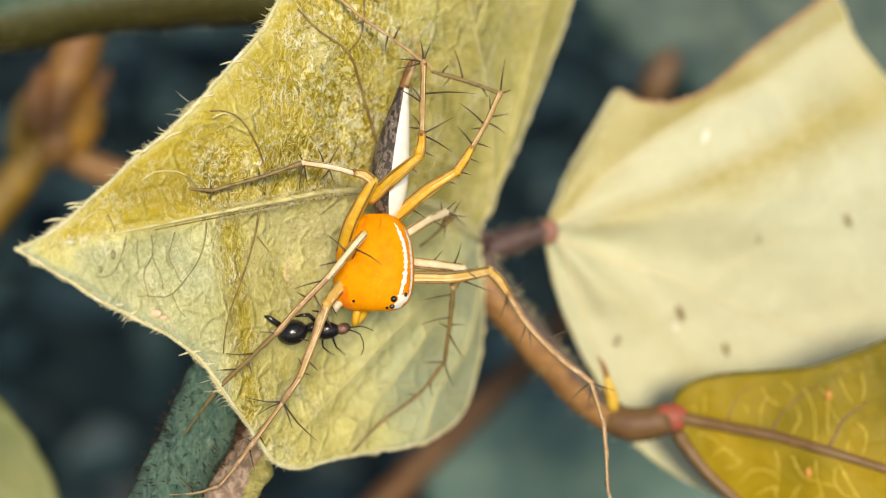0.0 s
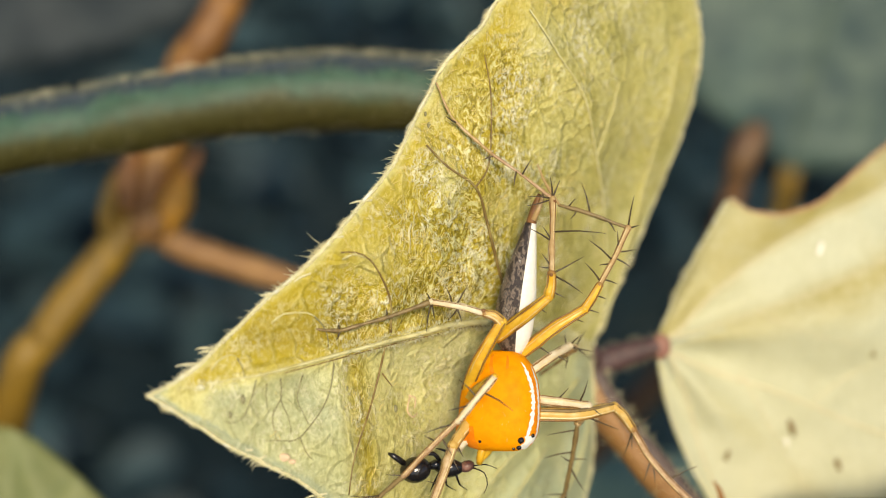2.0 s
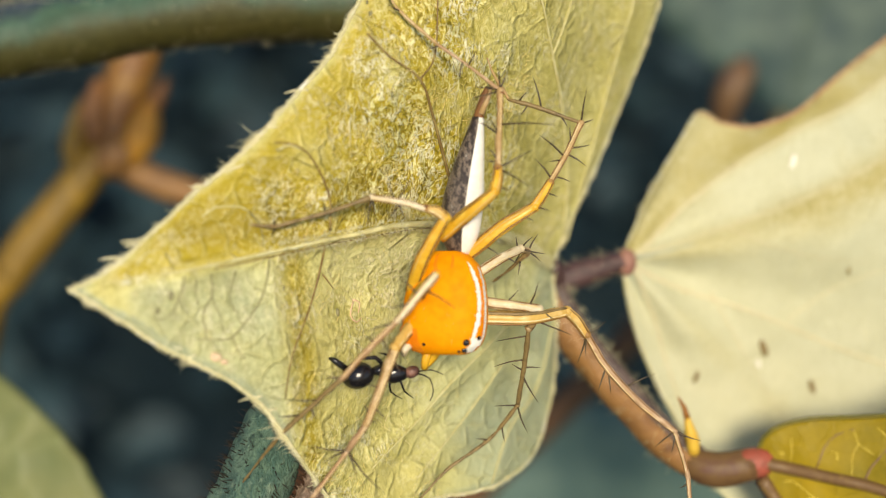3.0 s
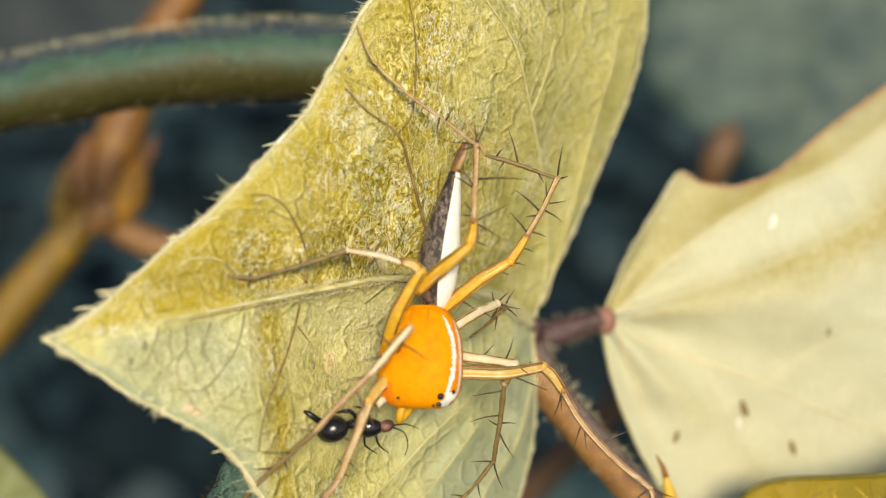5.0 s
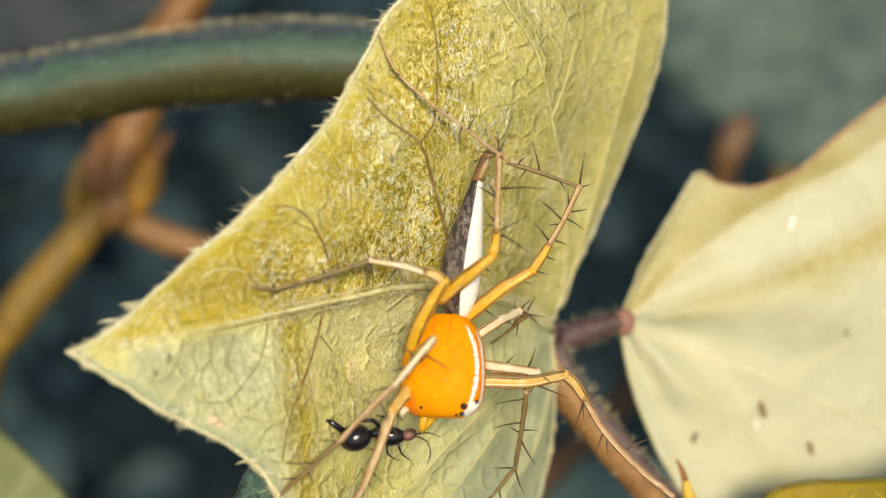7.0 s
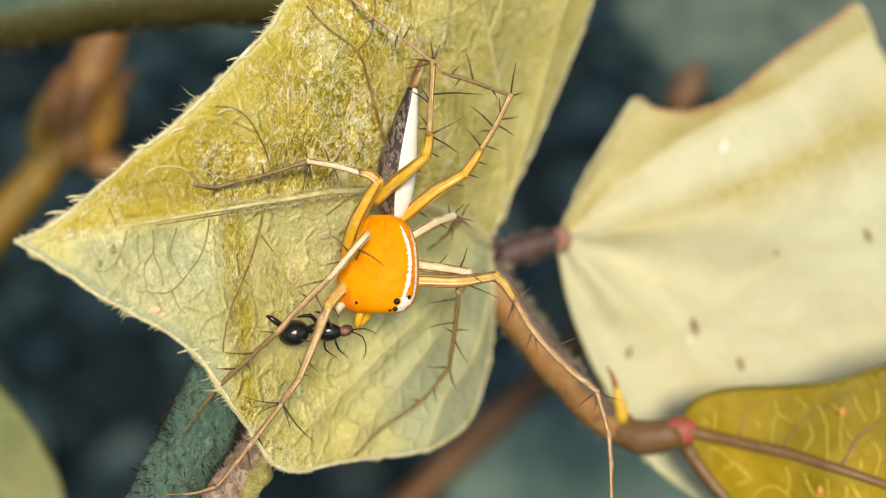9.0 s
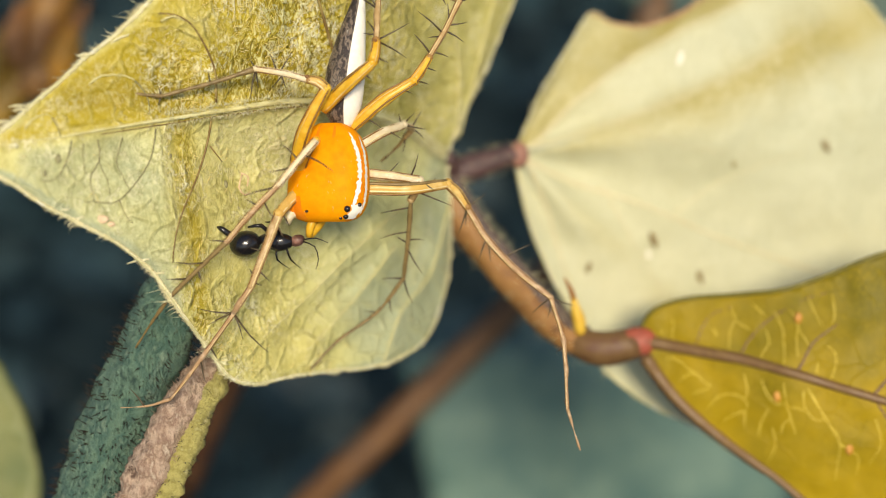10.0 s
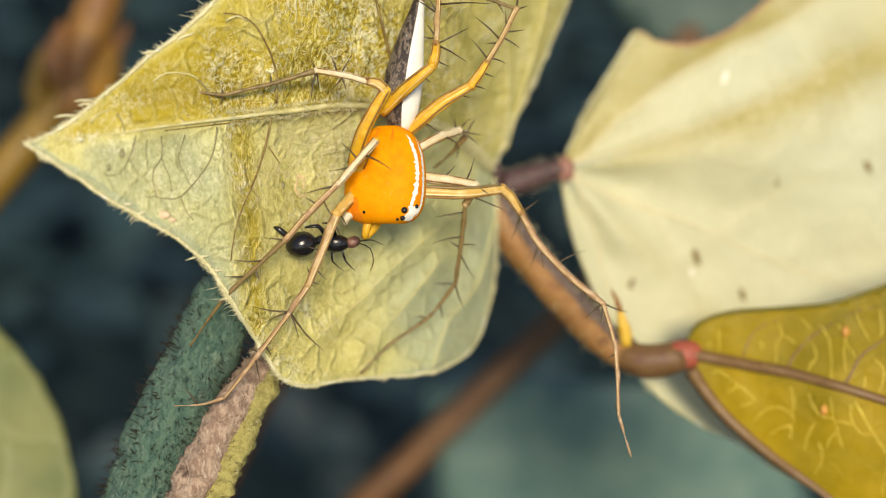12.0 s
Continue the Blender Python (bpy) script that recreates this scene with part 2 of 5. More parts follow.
BARK_STEM = skin_material("pinkish_bark", [(0.14, 0.085, 0.06), (0.60, 0.45, 0.33), (0.31, 0.20, 0.14), (0.72, 0.60, 0.46)], 3.2, 0.6, 0.4, (1, 0.5, 1))
LIME_STEM = skin_material("lime_ridge", [(0.22, 0.20, 0.055), (0.52, 0.47, 0.16), (0.34, 0.30, 0.085), (0.60, 0.55, 0.26)], 3.4, 0.5, 0.3)


def lit_side_material(name, stops):
    """A stem with light and shade put into its colour, from one side to the other by its tone, unevenly along its
    length.
    """
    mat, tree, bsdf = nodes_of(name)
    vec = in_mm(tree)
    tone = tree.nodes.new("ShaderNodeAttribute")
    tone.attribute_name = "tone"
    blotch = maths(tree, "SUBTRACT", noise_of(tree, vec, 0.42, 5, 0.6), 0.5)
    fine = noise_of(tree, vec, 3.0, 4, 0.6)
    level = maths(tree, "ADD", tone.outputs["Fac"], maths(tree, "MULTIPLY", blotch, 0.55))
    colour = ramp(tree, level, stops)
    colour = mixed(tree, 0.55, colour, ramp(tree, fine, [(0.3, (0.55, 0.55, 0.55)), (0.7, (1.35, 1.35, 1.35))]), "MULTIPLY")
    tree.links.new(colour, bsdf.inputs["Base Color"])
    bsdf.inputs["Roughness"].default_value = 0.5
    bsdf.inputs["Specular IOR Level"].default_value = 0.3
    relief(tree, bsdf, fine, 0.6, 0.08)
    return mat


BLUE_STEM = lit_side_material("blue_green_stem", [(0.12, (0.050, 0.044, 0.010)), (0.36, (0.056, 0.056, 0.016)), (0.52, (0.045, 0.082, 0.048)), (0.70, (0.052, 0.105, 0.072)), (0.82, (0.036, 0.056, 0.066)), (1.0, (0.06, 0.075, 0.085))])
OLIVE_STALK = skin_material("olive_stalk", [(0.26, 0.15, 0.012), (0.17, 0.105, 0.015), (0.32, 0.19, 0.016)], 0.8, 0.5, 0.05)
RUST_STALK = skin_material("rust_stalk", [(0.085, 0.038, 0.012), (0.14, 0.066, 0.02)], 0.6, 0.5, 0.05)
BUD = skin_material("orange_bud", [(0.38, 0.165, 0.02), (0.22, 0.085, 0.015), (0.46, 0.22, 0.03)], 0.8, 0.5, 0.06)
GOLD_BUD = skin_material("golden_bud", [(0.56, 0.28, 0.03), (0.38, 0.17, 0.022)], 0.8, 0.5, 0.05)
WARM_TWIG = skin_material("warm_twig", [(0.20, 0.10, 0.035), (0.30, 0.16, 0.05)], 0.8, 0.5, 0.05)
PLUM_BUD = skin_material("plum_bud", [(0.075, 0.034, 0.034), (0.14, 0.08, 0.03), (0.09, 0.045, 0.04)], 0.8, 0.5, 0.05)
BUD_DARK = skin_material("red_brown_bud", [(0.11, 0.05, 0.022), (0.22, 0.10, 0.03), (0.15, 0.065, 0.022)], 0.8, 0.5, 0.06)
SHADE_STALK = skin_material("shaded_stalk", [(0.075, 0.03, 0.016), (0.13, 0.058, 0.024), (0.09, 0.038, 0.018)], 0.5, 0.6, 0.05, specular=0.2)
ORANGE = skin_material("orange_cuticle", [(0.84, 0.28, 0.001), (0.93, 0.36, 0.002), (0.78, 0.25, 0.001)], 1.0, 0.55, 0.015, specular=0.06, share=0.15)
DEEP_ORANGE = skin_material("deep_orange_cuticle", [(0.72, 0.19, 0.004), (0.80, 0.25, 0.006)], 1.4, 0.5, 0.03, specular=0.15)
AMBER_STRAW = skin_material("amber_straw_leg", [(0.78, 0.52, 0.14), (0.66, 0.42, 0.10), (0.84, 0.64, 0.28)], 1.8, 0.35, 0.01, share=0.2)
AMBER = skin_material("amber_leg", [(0.86, 0.53, 0.035), (0.72, 0.40, 0.02), (0.90, 0.62, 0.09)], 1.6, 0.35, 0.01, share=0.2)
STRAW = skin_material("straw_leg", [(0.58, 0.40, 0.19), (0.46, 0.30, 0.12), (0.68, 0.52, 0.30)], 2.5, 0.35, 0.01, share=0.2)
CREAM = skin_material("cream_leg", [(0.80, 0.72, 0.52), (0.68, 0.56, 0.34), (0.84, 0.78, 0.62)], 2.5, 0.35, 0.01, share=0.15)
OLIVE_LEG = skin_material("olive_leg", [(0.17, 0.115, 0.04), (0.27, 0.19, 0.075), (0.10, 0.07, 0.025)], 2.5, 0.4, 0.01, share=0.15)
STREAK = skin_material("brown_streak", [(0.24, 0.12, 0.025), (0.16, 0.08, 0.02)], 2.0, 0.4, 0)
GLINT_AND_HAIR = skin_material("glint_and_hair", [(0.80, 0.68, 0.40), (0.70, 0.52, 0.22)], 2.5, 0.35, 0)
SPINE = skin_material("dark_spine", [(0.045, 0.032, 0.015), (0.08, 0.055, 0.022)], 2.0, 0.4, 0)
WHITE = skin_material("white_scales", [(0.90, 0.88, 0.80), (0.84, 0.80, 0.68)], 6.0, 0.5, 0.02)
SPECKLED = skin_material("speckled_abdomen", [(0.012, 0.010, 0.012), (0.05, 0.035, 0.03), (0.016, 0.013, 0.014), (0.22, 0.17, 0.13), (0.03, 0.022, 0.02), (0.6, 0.54, 0.45)], 6.5, 0.35, 0.05, (1, 0.45, 1))
BLACK = skin_material("black_cuticle", [(0.006, 0.006, 0.008), (0.014, 0.012, 0.012)], 3.0, 0.2, 0.01, specular=0.6)
ANT_RED = skin_material("reddish_cuticle", [(0.14, 0.055, 0.035), (0.07, 0.035, 0.03), (0.26, 0.13, 0.09)], 3.0, 0.35, 0.02)
# Nothing shades the ground: these two colours are darkened in place of shade.
SOIL = skin_material("humus_with_shade", [(0.005, 0.012, 0.017), (0.012, 0.024, 0.030), (0.028, 0.040, 0.042)], 0.03, 0.9, 8.0, specular=0.1)
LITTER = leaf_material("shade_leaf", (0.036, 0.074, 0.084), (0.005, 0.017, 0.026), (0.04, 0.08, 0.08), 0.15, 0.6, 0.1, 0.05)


# ---- tools of the build ----
BASES = {}


def thing(name, base, label, category, group=""):
    """A thing's root at its base, given in millimetres of the plant's frame."""
    root = tagged(new(name), label, category, group)
    root.matrix_world = at_mm(*base)
    BASES[root] = Vector(base)
    return root


def part(name, bm, material, parent, label=""):
    root = parent
    while root.parent:
        root = root.parent
    base = BASES[root]
    for v in bm.verts:
        v.co = (v.co - base) * MM
    data = bpy.data.meshes.new(name)
    for f in bm.faces:
        f.smooth = True
    bm.to_mesh(data)
    bm.free()
    for m in material if isinstance(material, (list, tuple)) else (material,):
        data.materials.append(m)
    ob = tagged(new(name, data), label)
    ob.parent = parent
    return ob


def curve_through(points, step=0.3):
    """A smooth run of points through the given ones (numbers past the third, such as a radius, go along)."""
    p = np.array(points, float)
    p = np.vstack([2 * p[0] - p[1], p, 2 * p[-1] - p[-2]])
    out = []
    for a, b, c, d in zip(p, p[1:], p[2:], p[3:]):
        n = max(2, int(np.linalg.norm((c - b)[:3]) / step))
        for s in np.arange(n) / n:
            out.append(0.5 * (2 * b + (c - a) * s + (2 * a - 5 * b + 4 * c - d) * s * s + (3 * b - a - 3 * c + d) * s ** 3))
    out.append(p[-2])
    return np.array(out)


def tube(bm, points, sides=8, rough=0.0, step=0.3, smooth=True, flat=1.0, warts=0.0):
    """A round limb through points of (x, y, z, radius), closed at both ends. Returns its middle line."""
    run = curve_through(points, step) if smooth else np.array(points, float)
    run[:, 3] = np.maximum(run[:, 3], 0.004)
    ways = np.gradient(run[:, :3], axis=0)
    side = Vector((0.31, 0.17, 0.93))
    rings = []
    for q, w in zip(run, ways):
        w = Vector(w).normalized()
        side = (side - w * side.dot(w)).normalized()
        up = w.cross(side)
        ring = []
        for k in range(sides):
            a = 2 * math.pi * k / sides
            r = float(q[3]) * (1 + rough * noise.noise(Vector(q[:3]) * 0.9 + Vector((math.cos(a), math.sin(a), 0)) * 1.3))
            if warts:
                spot = Vector(q[:3]) + r * (math.cos(a) * side + math.sin(a) * up)
                r += warts * noise.fractal(spot * 2.4, 0.8, 2.0, 3)
            ring.append(bm.verts.new(Vector(q[:3]) + r * (math.cos(a) * side * flat + math.sin(a) * up)))
        rings.append(ring)
    for a, b in zip(rings, rings[1:]):
        for k in range(sides):
            bm.faces.new((a[k], a[(k + 1) % sides], b[(k + 1) % sides], b[k]))
    bm.faces.new(rings[0][::-1])
    bm.faces.new(rings[-1])
    return run


def limb(name, points, material, parent, label="", sides=8, rough=0.0, step=0.3, flat=1.0, warts=0.0):
    bm = bmesh.new()
    tube(bm, points, sides, rough, step, flat=flat, warts=warts)
    return part(name, bm, material, parent, label)


def hair(bm, root, way, length, width, bend):
    """One tapering hair of two bent pieces, three-sided."""
    way = Vector(way).normalized()
    side = way.orthogonal().normalized()
    up = way.cross(side)
    mid = Vector(root) + way * length * 0.55 + Vector(bend) * length * 0.15
    tip = Vector(root) + way * length + Vector(bend) * length * 0.5
    low, high = [], []
    for k in range(3):
        a = 2 * math.pi * k / 3
        d = math.cos(a) * side + math.sin(a) * up
        low.append(bm.verts.new(Vector(root) + d * width))
        high.append(bm.verts.new(mid + d * width * 0.7))
    end = bm.verts.new(tip)
    for k in range(3):
        j = (k + 1) % 3
        bm.faces.new((low[k], low[j], high[j], high[k]))
        bm.faces.new((high[k], high[j], end))


def bristles(name, points, count, length, width, material, parent, label, rnd, lean=0.25, step=0.3):
    """Short hairs that stand off a limb on all sides."""
    run = curve_through(points, step)
    bm = bmesh.new()
    for _ in range(count):
        k = rnd.randrange(len(run) - 1)
        q = (run[k] + (run[k + 1] - run[k]) * rnd.random()).tolist()
        w = Vector(run[k + 1][:3] - run[k][:3]).normalized()
        side = w.orthogonal().normalized()
        a = rnd.uniform(0, 2 * math.pi)
        out = math.cos(a) * side + math.sin(a) * w.cross(side)
        way = out + w * rnd.uniform(-lean, lean)
        hair(bm, Vector(q[:3]) + out * q[3] * 0.97, way, length * rnd.uniform(0.5, 1.3), width, w * rnd.uniform(-0.5, 0.5))
    return tagged(part(name, bm, material, parent, label), kind="stuff")


def sheet_through(controls, stiff=0.02):
    """A smooth height z(x, y) near the given (x, y, z): a thin-plate spline."""
    c = np.array(controls, float)

    def kernel(a, b):
        d = ((a[:, None] - b[None]) ** 2).sum(-1)
        return 0.5 * d * np.log(d + 1e-9)

    n = len(c)
    m = np.zeros((n + 3, n + 3))
    m[:n, :n] = kernel(c[:, :2], c[:, :2]) + stiff * n * np.eye(n)
    m[:n, n:] = np.c_[np.ones(n), c[:, :2]]
    m[n:, :n] = m[:n, n:].T
    w = np.linalg.solve(m, np.r_[c[:, 2], 0, 0, 0])

    def height(xy):
        xy = np.atleast_2d(np.asarray(xy, float))
        return kernel(xy, c[:, :2]) @ w[:n] + np.c_[np.ones(len(xy)), xy] @ w[n:]

    return height


def waved(height, wave, scale):
    """The same height with gentle folds laid over it."""
    return lambda xy: height(xy) + np.array([wave * noise.fractal(Vector((x * scale, y * scale, 1.7)), 1.0, 2.0, 3) for x, y in np.atleast_2d(np.asarray(xy, float))])


def pleated(height, lines, depth, reach):
    """The same height, raised to soft crests along the given lines."""
    ends = np.array([(*p, *q) for line in lines for p, q in zip(line, line[1:])])

    def folded(xy):
        xy = np.atleast_2d(np.asarray(xy, float))
        a, d = ends[None, :, :2], ends[None, :, 2:] - ends[None, :, :2]
        s = np.clip(((xy[:, None] - a) * d).sum(-1) / (d * d).sum(-1), 0, 1)
        away = np.linalg.norm(xy[:, None] - a - d * s[..., None], axis=-1).min(1)
        return height(xy) + depth * np.exp(-away / reach)

    return folded


def inside(xy, ring):
    x, y = xy[:, 0], xy[:, 1]
    hit = np.zeros(len(xy), bool)
    for (x0, y0), (x1, y1) in zip(ring, np.roll(ring, -1, 0)):
        cross = ((y0 > y) != (y1 > y)) & (x < (x1 - x0) * (y - y0) / (y1 - y0 + 1e-12) + x0)
        hit ^= cross
    return hit


def blade(name, outline, height, step, tone, material, parent, label, thick=0.12, ragged=0.03, rim_pale=0.0, bare=None):
    """A leaf's blade inside a closed outline, lying on the height z(x, y). Returns the object and its edge."""
    closed = list(outline) + [outline[0]]
    edge = curve_through([(x, y, 0) for x, y in closed], step)[:-1, :2]
    edge = edge + np.array([(noise.noise(Vector((x * 2.1, y * 2.1, 3))), noise.noise(Vector((x * 2.1, y * 2.1, 9)))) for x, y in edge]) * ragged
    low, high = edge.min(0), edge.max(0)
    gx, gy = np.meshgrid(np.arange(low[0], high[0], step), np.arange(low[1], high[1], step * 0.87))
    gx[1::2] += step / 2
    grid = np.c_[gx.ravel(), gy.ravel()] + np.random.RandomState(4).uniform(-0.2, 0.2, (gx.size, 2)) * step
    grid = grid[inside(grid, edge)]
    far = np.array([((edge - g) ** 2).sum(1).min() for g in grid]) > (0.5 * step) ** 2
    pts = np.vstack([edge, grid[far]])
    n = len(edge)
    verts, _, faces, *_ = delaunay_2d_cdt([Vector(p) for p in pts], [(k, (k + 1) % n) for k in range(n)], [], 1, 1e-6)
    xy = np.array([(v[0], v[1]) for v in verts])
    z = height(xy)
    bm = bmesh.new()
    layer = bm.verts.layers.float.new("tone")
    smooth = bm.verts.layers.float.new("bare") if bare else None
    made = []
    for (x, y), h in zip(xy, z):
        v = bm.verts.new((x, y, h))
        near = ((edge - (x, y)) ** 2).sum(1).min() ** 0.5
        v[layer] = tone(x, y) - rim_pale * math.exp(-(near / 0.2) ** 4) * (1.0 if y > 0.35 * x and x < 1 else 0.25)
        if bare:
            v[smooth] = bare(x, y)
        made.append(v)
    for f in faces:
        try:
            bm.faces.new([made[k] for k in f])
        except ValueError:
            pass
    ob = part(name, bm, material, parent, label)
    solid = ob.modifiers.new("thickness", "SOLIDIFY")
    solid.thickness, solid.offset = thick * MM, -1
    rim = np.c_[edge, height(edge)]
    return ob, rim


def vein(parent, height, points, r0, r1, material, lift=0.0, label="", name="vein"):
    n = len(points)
    run = [(x, y, float(height((x, y))[0]) + lift, r0 + (r1 - r0) * k / (n - 1)) for k, (x, y) in enumerate(points)]
    fine = curve_through(run, 0.25)
    fine[:, 2] = height(fine[:, :2]) + lift
    bm = bmesh.new()
    tube(bm, fine, 6, 0.1, smooth=False)
    return part(name, bm, material, parent, label)


def fringe(parent, rim, count, length, width, rnd, label, name="margin_hairs", material=None, side=0, sweep=(0, 0, 0)):
    """Hairs along a leaf's edge, pointing outwards in tufts, all brushed a little one way."""
    bm = bmesh.new()
    turned = math.copysign(1, float((rim[:, 0] * np.roll(rim[:, 1], -1) - rim[:, 1] * np.roll(rim[:, 0], -1)).sum()))
    n = len(rim)
    for _ in range(count):
        k = rnd.randrange(n - 1 if side else n)
        a, b = rim[k], rim[(k + 1) % n]
        q = a + (b - a) * rnd.random()
        w = Vector(b - a).normalized()
        out = Vector((w.y, -w.x, 0)) * (side or turned)
        way = out + w * rnd.uniform(-0.5, 0.5) + Vector((0, 0, rnd.uniform(-0.2, 0.5))) + Vector(sweep) * max(0.0, -out.x)
        tuft = 0.5 + 1.2 * max(0.0, noise.noise(Vector((q[0] * 1.7, q[1] * 1.7, 0))))
        hair(bm, Vector(q) - out * rnd.uniform(0.0, 0.09) + Vector((0, 0, 0.02)), way, length * tuft * rnd.uniform(0.4, 1.2), width, w * rnd.uniform(-0.8, 0.8))
    return tagged(part(name, bm, material or HAIR, parent, label), kind="stuff")


def down(parent, rim, height, count, length, width, rnd, label, dense):
    """Fine hairs that lie on a leaf's face."""
    bm = bmesh.new()
    low, high = rim[:, :2].min(0), rim[:, :2].max(0)
    xy = np.array([(rnd.uniform(low[0], high[0]), rnd.uniform(low[1], high[1])) for _ in range(count * 3)])
    xy = xy[inside(xy, rim[:, :2])]
    xy = np.array([p for p in xy if rnd.random() < dense(*p)])[:count]
    z = height(xy)
    for (x, y), h in zip(xy, z):
        a = rnd.gauss(0.9, 1.1)
        way = Vector((math.cos(a), math.sin(a), rnd.uniform(0.05, 0.28)))
        hair(bm, (x, y, h + 0.02), way, length * rnd.uniform(0.5, 1.4), width, Vector((-math.sin(a), math.cos(a), -0.3)) * rnd.uniform(-1, 1))
    return tagged(part("leaf_down", bm, DOWN, parent, label), kind="stuff")


def ball(bm, centre, radii, turn=None, segments=16, rings=10):
    m = Matrix.Translation(centre) @ (turn or Matrix.Identity(4)) @ Matrix.Diagonal((*radii, 1))
    bmesh.ops.create_uvsphere(bm, u_segments=segments, v_segments=rings, radius=1, matrix=m)


# ---- ground ----
def ground_sheet():
    """One sheet out to the horizon, uneven and finely cut near the plant."""
    bm = bmesh.new()
    radii = [0, 0.03, 0.06, 0.1, 0.15, 0.2, 0.26, 0.33, 0.42, 0.55, 0.75, 1.1, 2, 5, 15, 60, 300, 1500]
    rings = []
    for r in radii[1:]:
        rings.append([bm.verts.new((r * math.cos(a), 0.4 + r * math.sin(a),
                                    0.02 * min(1, r) * noise.noise(Vector((r * math.cos(a) * 9, r * math.sin(a) * 9, 0))) if r < 5 else 0))
                      for a in np.arange(64) * math.pi / 32])
    mid = bm.verts.new((0, 0.4, 0))
    for k in range(64):
        bm.faces.new((mid, rings[0][k], rings[0][(k + 1) % 64]))
    for a, b in zip(rings, rings[1:]):
        for k in range(64):
            bm.faces.new((a[k], b[k], b[(k + 1) % 64], a[(k + 1) % 64]))
    data = bpy.data.meshes.new("ground")
    for f in bm.faces:
        f.smooth = True
    bm.to_mesh(data)
    bm.free()
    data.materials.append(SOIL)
    return tagged(new("ground", data), "humus soil under the plants, shade put into its dark colour", "ground", kind="structure")


def undergrowth():
    """Low leaves that cover the soil behind the plant, their colour darkened for shade."""
    rnd = random.Random(11)
    bm = bmesh.new()
    layer = bm.verts.layers.float.new("tone")
    for _ in range(2600):
        x, y = rnd.gauss(0, 0.4), 0.45 + rnd.gauss(0, 0.42)
        size = rnd.uniform(0.012, 0.035)
        m = Matrix.Translation((x, y, rnd.uniform(0.004, 0.05))) @ Euler((rnd.uniform(-0.6, 0.6), rnd.uniform(-0.6, 0.6), rnd.uniform(0, 6.3))).to_matrix().to_4x4()
        rows = []
        for s, w in ((0, 0.05), (0.25, 0.32), (0.5, 0.38), (0.75, 0.25), (1, 0.03)):
            rows.append([bm.verts.new(m @ Vector((w * e * size, s * size, abs(e) * w * size * 0.3 - s * s * size * 0.3))) for e in (-1, 0, 1)])
        shade = rnd.random()
        for row in rows:
            for v in row:
                v[layer] = shade
        for a, b in zip(rows, rows[1:]):
            for k in range(2):
                bm.faces.new((a[k], a[k + 1], b[k + 1], b[k]))
    data = bpy.data.meshes.new("undergrowth")
    bm.to_mesh(data)
    bm.free()
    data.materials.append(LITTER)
    return tagged(new("undergrowth", data), "low green leaves covering the soil, shade put into their dark colour", "undergrowth", kind="stuff")


ground_sheet()
undergrowth()

# ---- the leafy shoot with its three leaves ----
rnd = random.Random(5)
SHOOT_BASE = (-30, -180, -265.8)
shoot = thing("leafy_shoot", SHOOT_BASE, "downy shoot with one olive, one pale and one yellow leaf", "plant")

stem_line = [(-30, -180, -265.8, 1.8), (-24, -100, -130, 1.7), (-17, -40, -30, 1.5), (-12.0, -22, -3, 1.3), (-9.4, -15, 2.6, 1.2), (-8.2, -11.6, 3.4, 1.16), (-7.3, -9.2, 3.6, 1.12),
             (-6.2, -6.9, 3.6, 1.08), (-5.2, -4.9, 3.0, 1.05), (-3.4, -3.2, 0.4, 1.0), (-0.5, -2.1, -2.8, 0.9), (3.2, -1.5, -3.9, 0.7)]
stem = limb("stem", stem_line, GREEN_STEM, shoot, "blue-green stem with short dark bristles", 40, 0.14, 0.16, warts=0.10)
bristles("bristles", stem_line[4:9], 1500, 0.40, 0.022, DARK_HAIR, stem, "short dark bristles", rnd, 0.4)
bark_line = [(-13, -28, -10, 0.7), (-8.2, -15.6, 4.4, 0.66), (-6.7, -12.0, 4.8, 0.62), (-5.7, -9.7, 4.9, 0.58), (-5.0, -8.3, 4.4, 0.48), (-4.3, -7.1, 3.2, 0.38), (-3.6, -5.8, 1.6, 0.3)]
bark = limb("side_stem", bark_line, BARK_STEM, shoot, "pinkish brown wrinkled side stem", 32, 0.34, 0.09, warts=0.16)
lime_line = [(x + 0.66 * r / 0.58, y - 0.2, z - 0.15, r * 0.8) for x, y, z, r in bark_line]
lime = limb("side_stem_ridge", lime_line, LIME_STEM, shoot, "yellow-green ridge of the side stem", 28, 0.3, 0.09, warts=0.16)
bristles("bristles", lime_line[2:], 420, 0.24, 0.014, DARK_HAIR, lime, "short bristles", rnd, 0.5)
bristles("bristles", bark_line[2:], 500, 0.22, 0.018, BARK_STEM, bark, "scaly wrinkles", rnd, 0.8)

